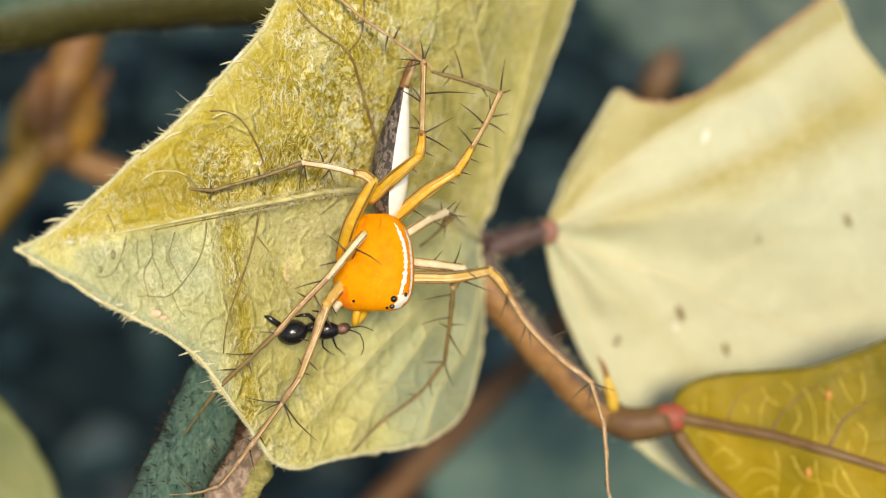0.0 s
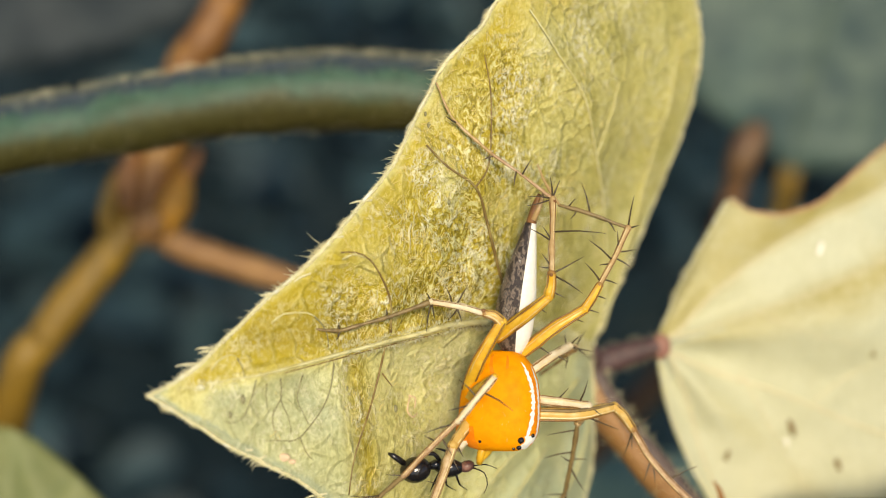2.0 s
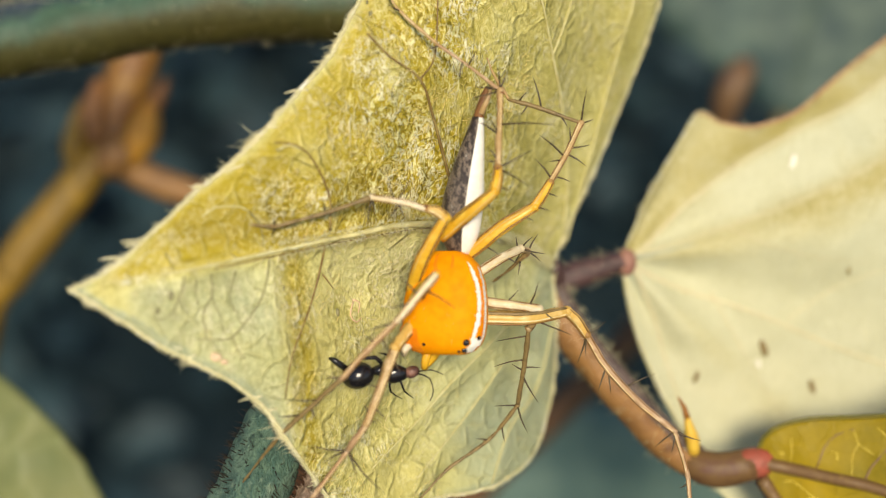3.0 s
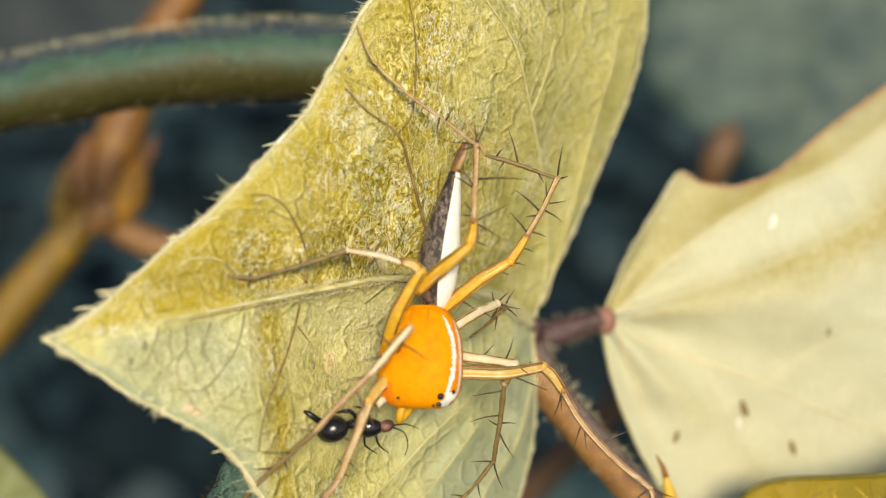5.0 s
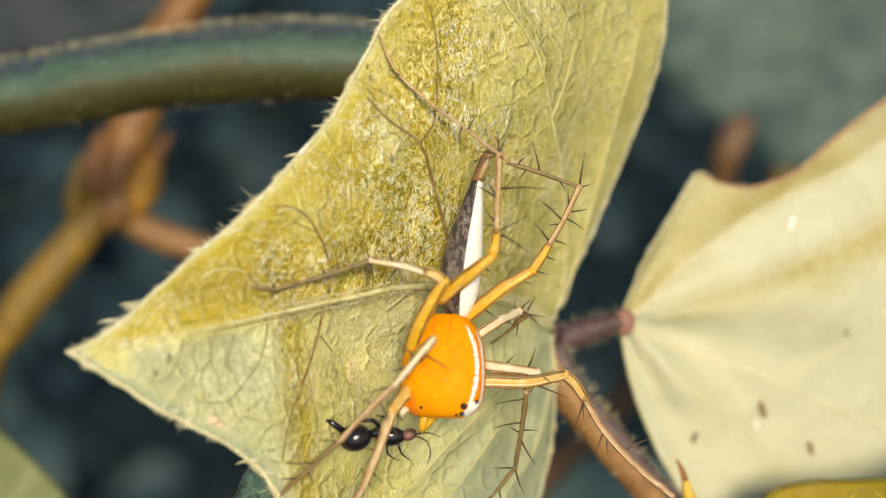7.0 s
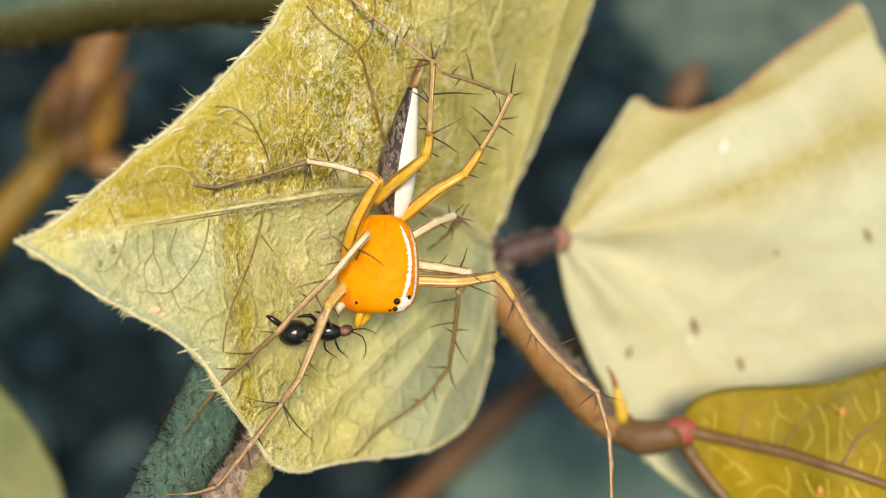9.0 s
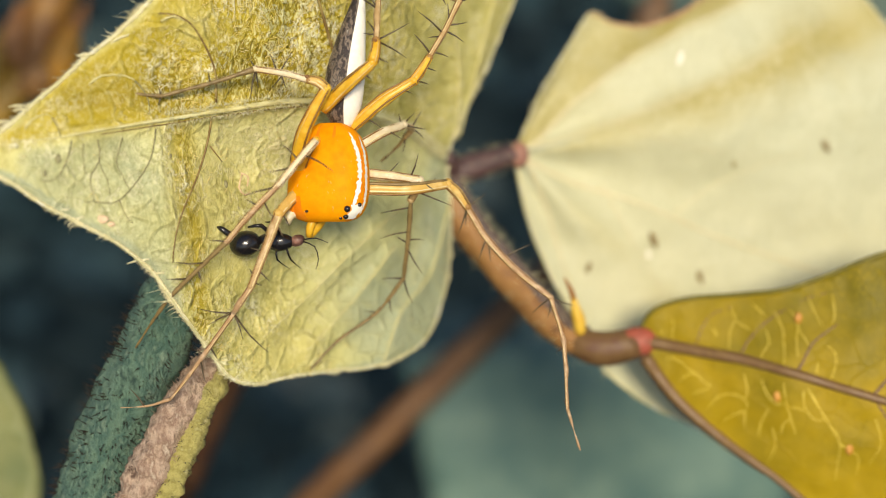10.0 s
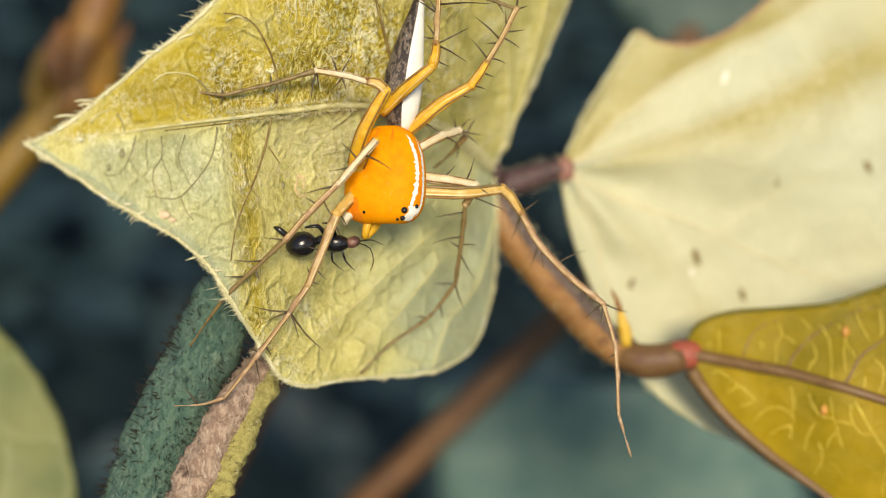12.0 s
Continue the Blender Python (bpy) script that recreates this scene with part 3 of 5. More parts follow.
# The olive leaf that carries the spider.
MAIN_SHEET = sheet_through([
    (-10.3, -0.8, 9.3), (-7.9, -1.0, 8.4), (-5.6, -0.6, 7.0), (-4.8, -1.7, 6.9), (-6.0, -3.4, 7.7), (-3.5, -1.7, 4.8), (-7.4, 1.7, 8.1), (-2.9, -0.4, 4.7),
    (-4.1, 3.3, 7.0), (-2.0, 3.3, 5.3), (-1.0, 5.0, 5.1), (-2.9, 7.3, 5.8), (-1.3, 8.7, 5.4), (1.9, 8.2, 3.4), (2.9, 7.4, 2.1), (4.4, 8.7, 0.5), (3.5, 6.0, 0.3), (4.6, 6.2, -1.5), (5.6, 7.4, -1.8),
    (2.2, 2.7, 0.4), (3.4, 0.6, -2.9), (-2.7, -3.1, 4.6), (-1.8, -5.8, 2.5), (-2.9, -7.6, 4.0), (-1.1, -6.5, 2.0), (-0.4, -5.2, 0.9), (0.8, -3.5, 0.2),
    (1.5, -6.1, -0.5), (2.9, -5.4, -2.6), (3.2, -2.0, -3.0), (0.7, -7.1, 0.4), (6.7, 10.5, -2.0), (0.0, 0.2, 2.6)])
MAIN_SHEET = pleated(waved(MAIN_SHEET, 0.15, 0.7), [
    [(0.0, 1.35), (-0.41, 2.78), (-0.73, 4.01), (-1.09, 5.04), (-1.92, 5.64), (-2.56, 6.27)], [(3.66, 0.04), (3.73, 2.4), (3.43, 4.6), (3.07, 5.95), (2.44, 8.01), (1.55, 9.21), (0.6, 10.5)],
    [(2.77, -1.45), (1.34, -2.74), (-0.19, -4.12), (-1.27, -5.24), (-2.61, -6.47)], [(3.34, -2.4), (2.69, -4.69), (1.65, -6.02), (1.06, -7.6)], [(1.46, -3.74), (0.13, -5.45), (-1.3, -7.0)],
    [(-3.65, 0.7), (-3.75, 2.07), (-4.15, 2.85), (-5.0, 3.1)], [(3.77, 0.19), (4.72, 3.76), (5.43, 6.63), (5.95, 8.48)], [(3.2, -0.59), (1.7, 0.37), (-1.04, 0.88), (-3.14, 0.55), (-5.02, 0.15), (-7.26, -0.34)],
    [(-5.23, -0.07), (-5.14, -1.23), (-4.88, -3.35), (-4.7, -4.6)]], 0.42, 0.5)
MAIN_OUTLINE = [(-10.2, -0.84), (-9.0, -0.08), (-7.37, 1.55), (-5.65, 3.07), (-4.47, 4.5), (-3.56, 5.71), (-2.82, 7.27), (-2.0, 8.8), (-0.97, 9.85), (-0.4, 10.8), (1.2, 12.4),
                (3.8, 13.6), (6.3, 13.0), (7.18, 11.0), (7.06, 8.9), (6.47, 6.9), (5.44, 4.3), (4.52, 2.2), (3.62, 0.37), (3.3, -0.89), (3.36, -2.15), (3.4, -3.5),
                (3.18, -5.4), (2.62, -6.86), (1.85, -7.5), (0.6, -7.8), (-0.99, -7.82), (-2.0, -7.85), (-2.9, -7.93), (-3.5, -7.7), (-3.85, -7.25), (-4.3, -6.4), (-4.88, -5.2), (-5.45, -4.22), (-6.25, -3.4),
                (-7.05, -2.92), (-8.05, -2.32), (-9.15, -1.54)]


# Paler and more olive places of the upper half: x, y, reach across, reach up, amount.
MOTTLES = [(-6.6, 0.8, 1.9, 0.9, 0.95), (-4.9, 1.9, 0.7, 0.8, 0.35), (1.2, 6.6, 1.2, 1.6, -0.35), (-9.1, -0.3, 0.8, 0.25, 0.45), (-7.8, 0.1, 0.9, 0.3, -0.35), (-4.2, 2.7, 0.6, 0.7, -0.5), (-1.9, 5.2, 0.5, 0.7, -0.75), (-2.3, 7.6, 0.5, 0.8, -0.3), (1.0, 9.6, 0.9, 1.2, -0.45), (-0.2, 4.4, 0.5, 0.5, -0.3),
           (-2.3, 1.7, 1.3, 0.8, 0.75), (-5.0, 0.9, 0.9, 0.5, 0.45), (-0.5, 2.6, 0.8, 1.2, 0.4), (-0.7, 6.2, 0.8, 0.9, 0.5), (-0.2, 8.6, 0.5, 1.2, 0.35), (-2.6, 4.0, 0.9, 0.8, 0.3)]


def main_tone(x, y):
    """Yellowed above the midrib, paler green below it."""
    ridge = float(np.interp(x, (-10, -7.26, -5.0, -3.1, -1.0, 1.7, 3.2), (-0.8, -0.34, 0.15, 0.55, 0.88, 0.37, -0.59)))
    up = 1 / (1 + math.exp(-(y - ridge) * 9))
    right = 1 / (1 + math.exp(-(x - 1.6) * 1.4))
    fold = x - float(np.interp(y, (-3.35, -1.23, -0.07), (-4.88, -5.14, -5.23)))
    strip = math.exp(-((fold - 0.55) / 0.3) ** 2)
    patch = 0.44 / (1 + math.exp(-(fold - 0.35) * 6)) / (1 + math.exp((x + 3.0 + 0.6 * (y + 3)) * 1.8))
    tip = math.exp(-((x + 9.4) / 0.6) ** 2)
    low = -0.2 + 0.85 * strip - 0.45 / (1 + math.exp(-(x - 2.7) * 4)) + patch + 0.14 / (1 + math.exp(-(x + 4) * 3)) + tip * 0.5 - 0.3 / (1 + math.exp((y + 3.5) * 1.5)) / (1 + math.exp(-(x + 0.5) * 2))
    mottle = sum(amount * math.exp(-((x - u) / a) ** 2 - ((y - v) / b) ** 2) for u, v, a, b, amount in MOTTLES)
    return up * (0.95 - 0.60 * right + mottle) + (1 - up) * low


def smooth_band(x, y):
    """1 on the smooth olive border inside the upper edge."""
    edge = float(np.interp(x, (-9.0, -7.4, -5.6, -4.5, -3.6, -2.8, -2.0, -1.0, -0.4, 1.2), (-0.1, 1.5, 3.1, 4.5, 5.7, 7.3, 8.8, 9.8, 10.8, 12.4)))
    return math.exp(-(max(0.0, edge - y) / 1.7) ** 2) if x < 1.2 else 0.0


leaf, rim = blade("leaf", MAIN_OUTLINE, MAIN_SHEET, 0.16, main_tone, LEAF, shoot, "olive-yellow downy leaf with a pointed tip", rim_pale=0.9, bare=lambda x, y: 0.6 * smooth_band(x, y) * (x > -5.2) + 0.7 / (1 + math.exp((x + 5.2) * 2.5)) * (1.0 if y > 0.13 * x + 0.6 else 0.3) + 0.35 / (1 + math.exp(-(x - 3.4) * 2)) + 0.6 / (1 + math.exp((y + 2.5) * 2)) / (1 + math.exp(-(x + 2.0) * 2)))
vein(leaf, MAIN_SHEET, [(3.2, -0.59), (1.7, 0.37), (-1.04, 0.88), (-3.14, 0.55), (-5.02, 0.15), (-7.26, -0.34), (-8.4, -0.5)], 0.15, 0.015, VEIN, 0.02, "pale raised midrib", "midrib")
rib_line = [(x, y, float(MAIN_SHEET((x, y))[0]) + 0.06, 0.16) for x, y in ((3.2, -0.59), (1.7, 0.37), (-1.04, 0.88), (-3.14, 0.55), (-5.02, 0.15), (-7.26, -0.34))]
bristles("rib_hairs", rib_line[:5], 2400, 0.17, 0.011, MARGIN, leaf, "pale wool on the midrib", rnd, 0.9)


def leaf_vein(r, mat, *line):
    vein(leaf, MAIN_SHEET, line, r, r * 0.5, mat, 0.035)


leaf_vein(0.03, BROWN_VEIN, (0.6, 0.62), (-1.04, 0.74), (-3.14, 0.41), (-5.02, 0.02), (-6.6, -0.32))
leaf_vein(0.055, BROWN_VEIN, (0.0, 1.35), (-0.41, 2.78), (-0.73, 4.01), (-1.09, 5.04), (-1.92, 5.64), (-2.56, 6.27))
leaf_vein(0.05, VEIN, (3.66, 0.04), (3.73, 2.4), (3.43, 4.6), (3.07, 5.95), (2.44, 8.01), (1.55, 9.21), (0.6, 10.5))
leaf_vein(0.04, BROWN_VEIN, (-3.65, 0.7), (-3.62, 1.45), (-3.75, 2.07), (-4.15, 2.85), (-4.6, 3.1), (-5.0, 3.1))
leaf_vein(0.035, BROWN_VEIN, (-1.09, 5.04), (-0.67, 5.81), (-0.6, 7.8), (-0.8, 9.09))
leaf_vein(0.04, VEIN, (2.77, -1.45), (1.34, -2.74), (-0.19, -4.12), (-1.27, -5.24), (-2.61, -6.47))
leaf_vein(0.035, BROWN_VEIN, (-3.82, 0.25), (-4.23, -1.42), (-4.67, -2.87), (-4.85, -4.0))
leaf_vein(0.025, BROWN_VEIN, (-3.92, -0.57), (-3.64, -1.01))
leaf_vein(0.045, VEIN, (3.34, -2.4), (2.69, -4.69), (1.65, -6.02), (1.06, -7.6))
leaf_vein(0.035, VEIN, (1.46, -3.74), (0.13, -5.45), (-1.3, -7.0))
leaf_vein(0.03, VEIN, (2.96, 6.1), (3.5, 7.54), (3.77, 8.8))
leaf_vein(0.024, OLIVE_VEIN, (-7.35, -0.5), (-7.47, -0.94), (-7.66, -1.46), (-7.92, -1.65), (-8.18, -1.61))
leaf_vein(0.018, OLIVE_VEIN, (-7.07, -0.6), (-7.11, -0.94), (-7.06, -1.42))
leaf_vein(0.024, OLIVE_VEIN, (-6.71, -0.48), (-6.71, -1.07), (-6.9, -1.41), (-6.93, -1.75), (-6.82, -2.19), (-7.1, -2.22))
leaf_vein(0.02, OLIVE_VEIN, (-6.71, -1.1), (-6.63, -1.33), (-6.49, -1.63), (-6.41, -2.07))
leaf_vein(0.02, OLIVE_VEIN, (-6.11, -0.39), (-6.28, -1.06), (-6.13, -1.43), (-5.94, -1.84))
leaf_vein(0.028, OLIVE_VEIN, (-5.26, -0.12), (-5.32, -0.65), (-5.43, -1.11), (-5.68, -1.58), (-6.17, -2.18), (-6.5, -2.26), (-6.82, -2.22))
leaf_vein(0.02, OLIVE_VEIN, (-6.17, -2.18), (-6.13, -2.33), (-6.0, -2.66), (-5.83, -2.85))
leaf_vein(0.03, VEIN, (-8.58, -0.18), (-8.39, 0.08), (-8.06, 0.24), (-7.89, 0.13))
leaf_vein(0.024, OLIVE_VEIN, (-7.89, 0.13), (-7.75, -0.12), (-7.67, -0.38))
leaf_vein(0.035, VEIN, (-6.97, 1.1), (-6.63, 1.35), (-6.02, 1.37), (-5.74, 1.21))
leaf_vein(0.026, OLIVE_VEIN, (-5.79, 1.24), (-5.59, 1.02), (-5.44, 0.69), (-5.41, 0.33))
leaf_vein(0.04, VEIN, (-4.97, 2.9), (-4.65, 3.05), (-4.33, 2.94))
leaf_vein(0.04, VEIN, (3.77, 0.19), (4.72, 3.76), (5.43, 6.63), (5.95, 8.48), (6.2, 10.5))
bm = bmesh.new()
tube(bm, [(*q, 0.042) for q in np.vstack([rim, rim[:1]])], 8, 0.9, smooth=False)
part("leaf_margin", bm, MARGIN, leaf, "thick pale downy margin")
fringe(leaf, rim, 14000, 0.22, 0.013, rnd, "white hairs along the leaf margin", sweep=(-1.6, -0.2, 0))
for start, stop, count in ((0, 40, 26), (52, 62, 10), (70, 80, 8), (-60, -48, 10), (-26, -14, 12), (-44, -36, 6)):
    fringe(leaf, np.roll(rim, -start, 0)[:stop - start], 2 * count, 0.6, 0.017, rnd, "long white marginal hairs", "long_hairs", None, -1, (-2.2, -0.1, 0))
down(leaf, rim, MAIN_SHEET, 8500, 0.26, 0.0095, rnd, "fine pale hairs lying on the leaf", lambda x, y: max(0.04, 0.35 + 1.5 * noise.noise(Vector((x * 0.75, y * 0.55, 3.0)))) * (0.08 + 0.9 * min(1.0, max(0.0, main_tone(x, y)))) * (1 - 0.8 * smooth_band(x, y)) * (0.2 if x < -5 else 0.35 if x > 2.5 else 1.0))
for x, y, r in ((-7.72, -1.02, 0.11), (-8.04, -1.43, 0.08), (-3.55, -1.7, 0.1), (-1.9, 4.6, 0.07), (-4.9, -0.9, 0.06), (-2.5, 6.9, 0.08), (-2.6, 7.25, 0.06)):
    bm = bmesh.new()
    ball(bm, (x, y, float(MAIN_SHEET((x, y))[0]) + 0.02), (r * 0.7, r * 1.3, 0.05), segments=10, rings=6)
    part("leaf_spot", bm, OLIVE_VEIN, leaf, "small brown spot")
for x, y, r in ((-6.63, -2.72, 0.16), (-6.4, -2.86, 0.1), (-8.88, -0.66, 0.11), (-8.6, -0.95, 0.06)):
    bm = bmesh.new()
    ball(bm, (x, y, float(MAIN_SHEET((x, y))[0]) + 0.01), (r * 1.3, r * 0.8, 0.05), segments=10, rings=6)
    part("leaf_spot", bm, PINK_SPOT if x > -8 else MARGIN, leaf, "pinkish blister" if x > -8 else "white woolly spot")
for (x, y), (u, v) in (((-7.5, -2.39), (-8.03, -2.43)), ((-7.16, -2.59), (-7.46, -2.88)), ((-5.52, -3.83), (-6.01, -3.96)), ((-5.17, -4.24), (-5.37, -4.31)), ((-8.59, 0.39), (-8.93, 0.35)), ((-9.03, -0.04), (-9.47, -0.12)),
                       ((-6.86, 1.89), (-7.21, 1.81)), ((-5.04, 3.62), (-5.39, 3.25)), ((-4.22, 4.56), (-4.73, 4.45)), ((-5.92, 2.45), (-6.31, 2.16)), ((-8.55, 0.3), (-8.85, 0.24)), ((-5.0, 3.5), (-5.32, 3.4))):
    lift = 0.06 if y > -0.3 else -0.05
    x, y, u, v = x - 0.05, y + lift, u - 0.08, v + lift
    z = float(MAIN_SHEET((x, y))[0])
    limb("long_hair", [(x + 0.12, y, z, 0.03), ((x + u) / 2, (y + v) / 2 + 0.02, z + 0.06, 0.034), (u, v, z + 0.03, 0.012)], HAIR, leaf, "long white marginal hair", 6, 0.1, 0.1)
for turn in (0, 1):
    scar = [(-3.15, -1.35), (-2.95, -1.45), (-2.98, -1.75)] if turn else [(-3.12, -1.4), (-3.2, -1.8), (-3.02, -2.02), (-2.9, -1.9)]
    vein(leaf, MAIN_SHEET, scar, 0.03, 0.015, PINK_SPOT, 0.02, "pinkish curled scar", "scar")
limb("petiole", [(3.25, -0.6, -2.75, 0.26), (3.4, -0.8, -3.2, 0.32), (3.4, -1.2, -3.7, 0.4)], PURPLE_STEM, shoot, "", 12, 0.1)

# The pale leaf and its purple stalk.
PALE_SHEET = sheet_through([(5.8, -0.4, -3.8), (8.6, 5.2, -4.1), (9.1, 3.9, -4.5), (8.6, -4.8, -5.1), (8.3, -7.0, -4.4), (18.0, 8.9, -6.4), (12.4, 4.9, -4.9),
                            (12.5, 0.5, -4.3), (18.5, 1.0, -5.4), (14.0, -4.2, -5.6), (12.8, -10.9, -2.9), (22.0, -4.0, -6.5)])
PALE_BASE = waved(PALE_SHEET, 0.30, 0.3)


def crease(x):
    """The fold of the pale leaf along its upper rib."""
    return np.interp(x, (5.9, 6.6, 8.0, 10.1, 12.2, 14.4, 18.0), (-0.5, -0.06, 1.36, 3.0, 4.2, 5.25, 7.6))


def PALE_SHEET(xy):
    """The pale leaf's face: bent back above its upper rib, lightly pleated round the joint."""
    xy = np.atleast_2d(np.asarray(xy, float))
    dx, dy = xy[:, 0] - 5.9, xy[:, 1] + 0.45
    r, a = np.hypot(dx, dy), np.arctan2(dy, dx)
    above = np.maximum(0, xy[:, 1] - crease(xy[:, 0]))
    return PALE_BASE(xy) - 0.55 * above + 0.26 * np.sin(a * 7.0 + 0.6) * np.minimum(r, 2.5) * np.exp(-r / 3.8) + 0.03 * np.sin(a * 13.0) * np.minimum(r, 6) * np.exp(-r / 7.0)


PALE_OUTLINE = [(5.82, -0.39), (6.32, 0.66), (6.83, 1.8), (8.16, 3.92), (8.82, 4.95), (9.2, 4.85), (9.47, 4.6), (10.2, 4.45), (10.8, 4.4), (12.37, 4.94), (14.45, 6.6), (16.5, 8.03),
                (17.8, 8.95), (18.15, 8.3), (18.46, 7.12), (19.75, 5.35), (22.0, 2.5), (23.5, -1.5), (22.5, -6.5), (19.0, -10.5), (15.0, -11.9), (12.33, -10.56), (10.5, -9.65), (9.05, -8.47), (8.29, -7.05),
                (7.1, -4.8), (6.33, -2.85), (5.99, -1.4)]


def pale_tone(x, y):
    """Yellowed along the upper margin."""
    fold = float(crease(x))
    r, a = math.hypot(x - 5.9, y + 0.45), math.atan2(y + 0.45, x - 5.9)
    streak = 0.6 * math.exp(-((a - 0.08 - 0.022 * r) / 0.14) ** 2) * min(1, r / 1.5) + 0.3 * math.exp(-((a - 0.22 - 0.01 * r) / 0.06) ** 2) * min(1, r / 4) + 0.25 * math.exp(-((a + 0.75) / 0.08) ** 2)
    return -0.1 + 0.8 / (1 + math.exp(-(y - fold) * 5)) + 0.25 * math.exp(-((y - fold - 0.35) / 0.3) ** 2) + streak


pale, pale_rim = blade("leaf", PALE_OUTLINE, PALE_SHEET, 0.22, pale_tone, PALE_LEAF, shoot, "pale cream-green underside of a broad leaf")
for line, r in (([(5.9, -0.45), (6.6, -0.06), (8.0, 1.36), (10.1, 3.0), (12.2, 4.2), (14.4, 5.25), (17.2, 7.3)], 0.06), ([(5.9, -0.45), (6.5, -0.8), (8.25, -1.59), (10.0, -2.13), (11.6, -2.73), (14.4, -3.9), (20.5, -6.0)], 0.08),
                ([(5.95, -0.5), (6.39, -0.95), (6.65, -1.6), (7.1, -2.6), (7.7, -4.61), (8.3, -6.4)], 0.06), ([(6.0, -0.4), (9.5, 0.7), (13.5, 2.2), (18.0, 4.6)], 0.03),
                ([(9.2, -1.6), (10.4, -3.8), (12.0, -6.6)], 0.025), ([(12.0, -2.7), (14.0, -1.4), (17.0, -0.4)], 0.025), ([(9.6, 0.75), (12.0, -0.2), (15.0, -0.6)], 0.02)):
    vein(pale, PALE_SHEET, line, r, r * 0.45, PALE_VEIN, 0.04)
# Two grey-green lines stand in for the shaded sides of folds near the joint.
vein(pale, PALE_SHEET, [(6.08, -0.72), (6.36, -1.25), (6.68, -1.95), (6.98, -2.7)], 0.11, 0.03, FOLD_SHADE, -0.05, "grey-green line painted as the shade of a fold", "fold_shade")
vein(pale, PALE_SHEET, [(6.3, -0.36), (7.1, -0.2), (8.2, 0.05), (9.4, 0.35)], 0.08, 0.02, FOLD_SHADE, -0.04, "grey-green line painted as the shade of a fold", "fold_shade")
bm = bmesh.new()
tube(bm, [(*q, 0.05) for q in np.vstack([pale_rim, pale_rim[:1]])], 6, 0.4, smooth=False)
part("leaf_margin", bm, MARGIN, pale, "thin yellowish margin")
vein(pale, PALE_SHEET, PALE_OUTLINE[4:13], 0.05, 0.09, BROWN_EDGE, 0.02, "thin reddish brown edge", "leaf_edge")
fringe(pale, pale_rim, 700, 0.3, 0.012, rnd, "fine white hairs along the margin")
for x, y, r, turn, mat in ((8.66, -4.75, 0.24, -20, BROWN_VEIN), (11.17, -3.71, 0.36, 20, BROWN_VEIN), (11.0, -4.3, 0.2, 10, WHITE), (12.98, -5.19, 0.3, 15, BROWN_VEIN), (14.17, -0.88, 0.16, 0, BROWN_VEIN), (12.1, 3.1, 0.3, -15, WHITE), (17.8, -0.2, 0.3, 30, BROWN_VEIN)):
    bm = bmesh.new()
    ball(bm, (x, y, float(PALE_SHEET((x, y))[0]) + 0.05), (r * 0.35, r, 0.07), pose(0, 0, 0, 0, 0, turn), segments=10, rings=6)
    part("leaf_spot", bm, mat, pale, "small white scar" if mat is WHITE else "small brown scar")
pet_line = [(6.0, -0.5, -3.75, 0.36), (5.5, -0.55, -3.85, 0.40), (4.85, -0.75, -3.9, 0.46), (3.9, -1.05, -3.95, 0.52), (3.0, -1.5, -3.9, 0.5)]
petiole = limb("petiole", pet_line, PURPLE_STEM, shoot, "dark purple hairy leaf stalk", 14, 0.15)
bristles("hairs", pet_line, 130, 0.32, 0.006, HAIR, petiole, "fine pale hairs", rnd)
bm = bmesh.new()
ball(bm, (5.95, -0.5, -3.7), (0.38, 0.5, 0.3))
part("leaf_joint", bm, PINK_NODE, petiole, "dull pink swollen joint")

# The yellow leaf and its brown stalk.
YELLOW_SHEET = sheet_through([(10.0, -7.2, -0.8), (12.3, -7.6, 0.1), (14.7, -8.8, 1.2), (13.1, -5.5, 0.0), (17.3, -4.4, 1.0), (12.5, -10.5, -0.4), (14.7, -12.1, 0.3), (19.0, -9.2, 2.0), (21.0, -14.0, 1.2)])
YELLOW_SHEET = waved(YELLOW_SHEET, 0.16, 0.7)
YELLOW_OUTLINE = [(9.95, -7.05), (10.1, -6.5), (10.43, -6.05), (11.44, -5.68), (13.09, -5.53), (14.7, -5.32), (16.1, -4.84), (17.6, -4.2), (20.0, -3.6), (23.0, -4.5), (25.5, -8.0), (25.0, -12.5),
                  (22.0, -15.5), (18.0, -15.0), (14.68, -12.06), (13.81, -11.4), (12.54, -10.45), (11.17, -9.2), (10.2, -7.8)]
yellow, yellow_rim = blade("leaf", YELLOW_OUTLINE, YELLOW_SHEET, 0.2, lambda x, y: 0.22 + 0.03 * (x - 10) + 0.11 * (y + 8.6) + 0.4 * noise.noise(Vector((x * 0.4, y * 0.4, 5))), YELLOW_LEAF, shoot, "golden yellow leaf with a net of bright veins")
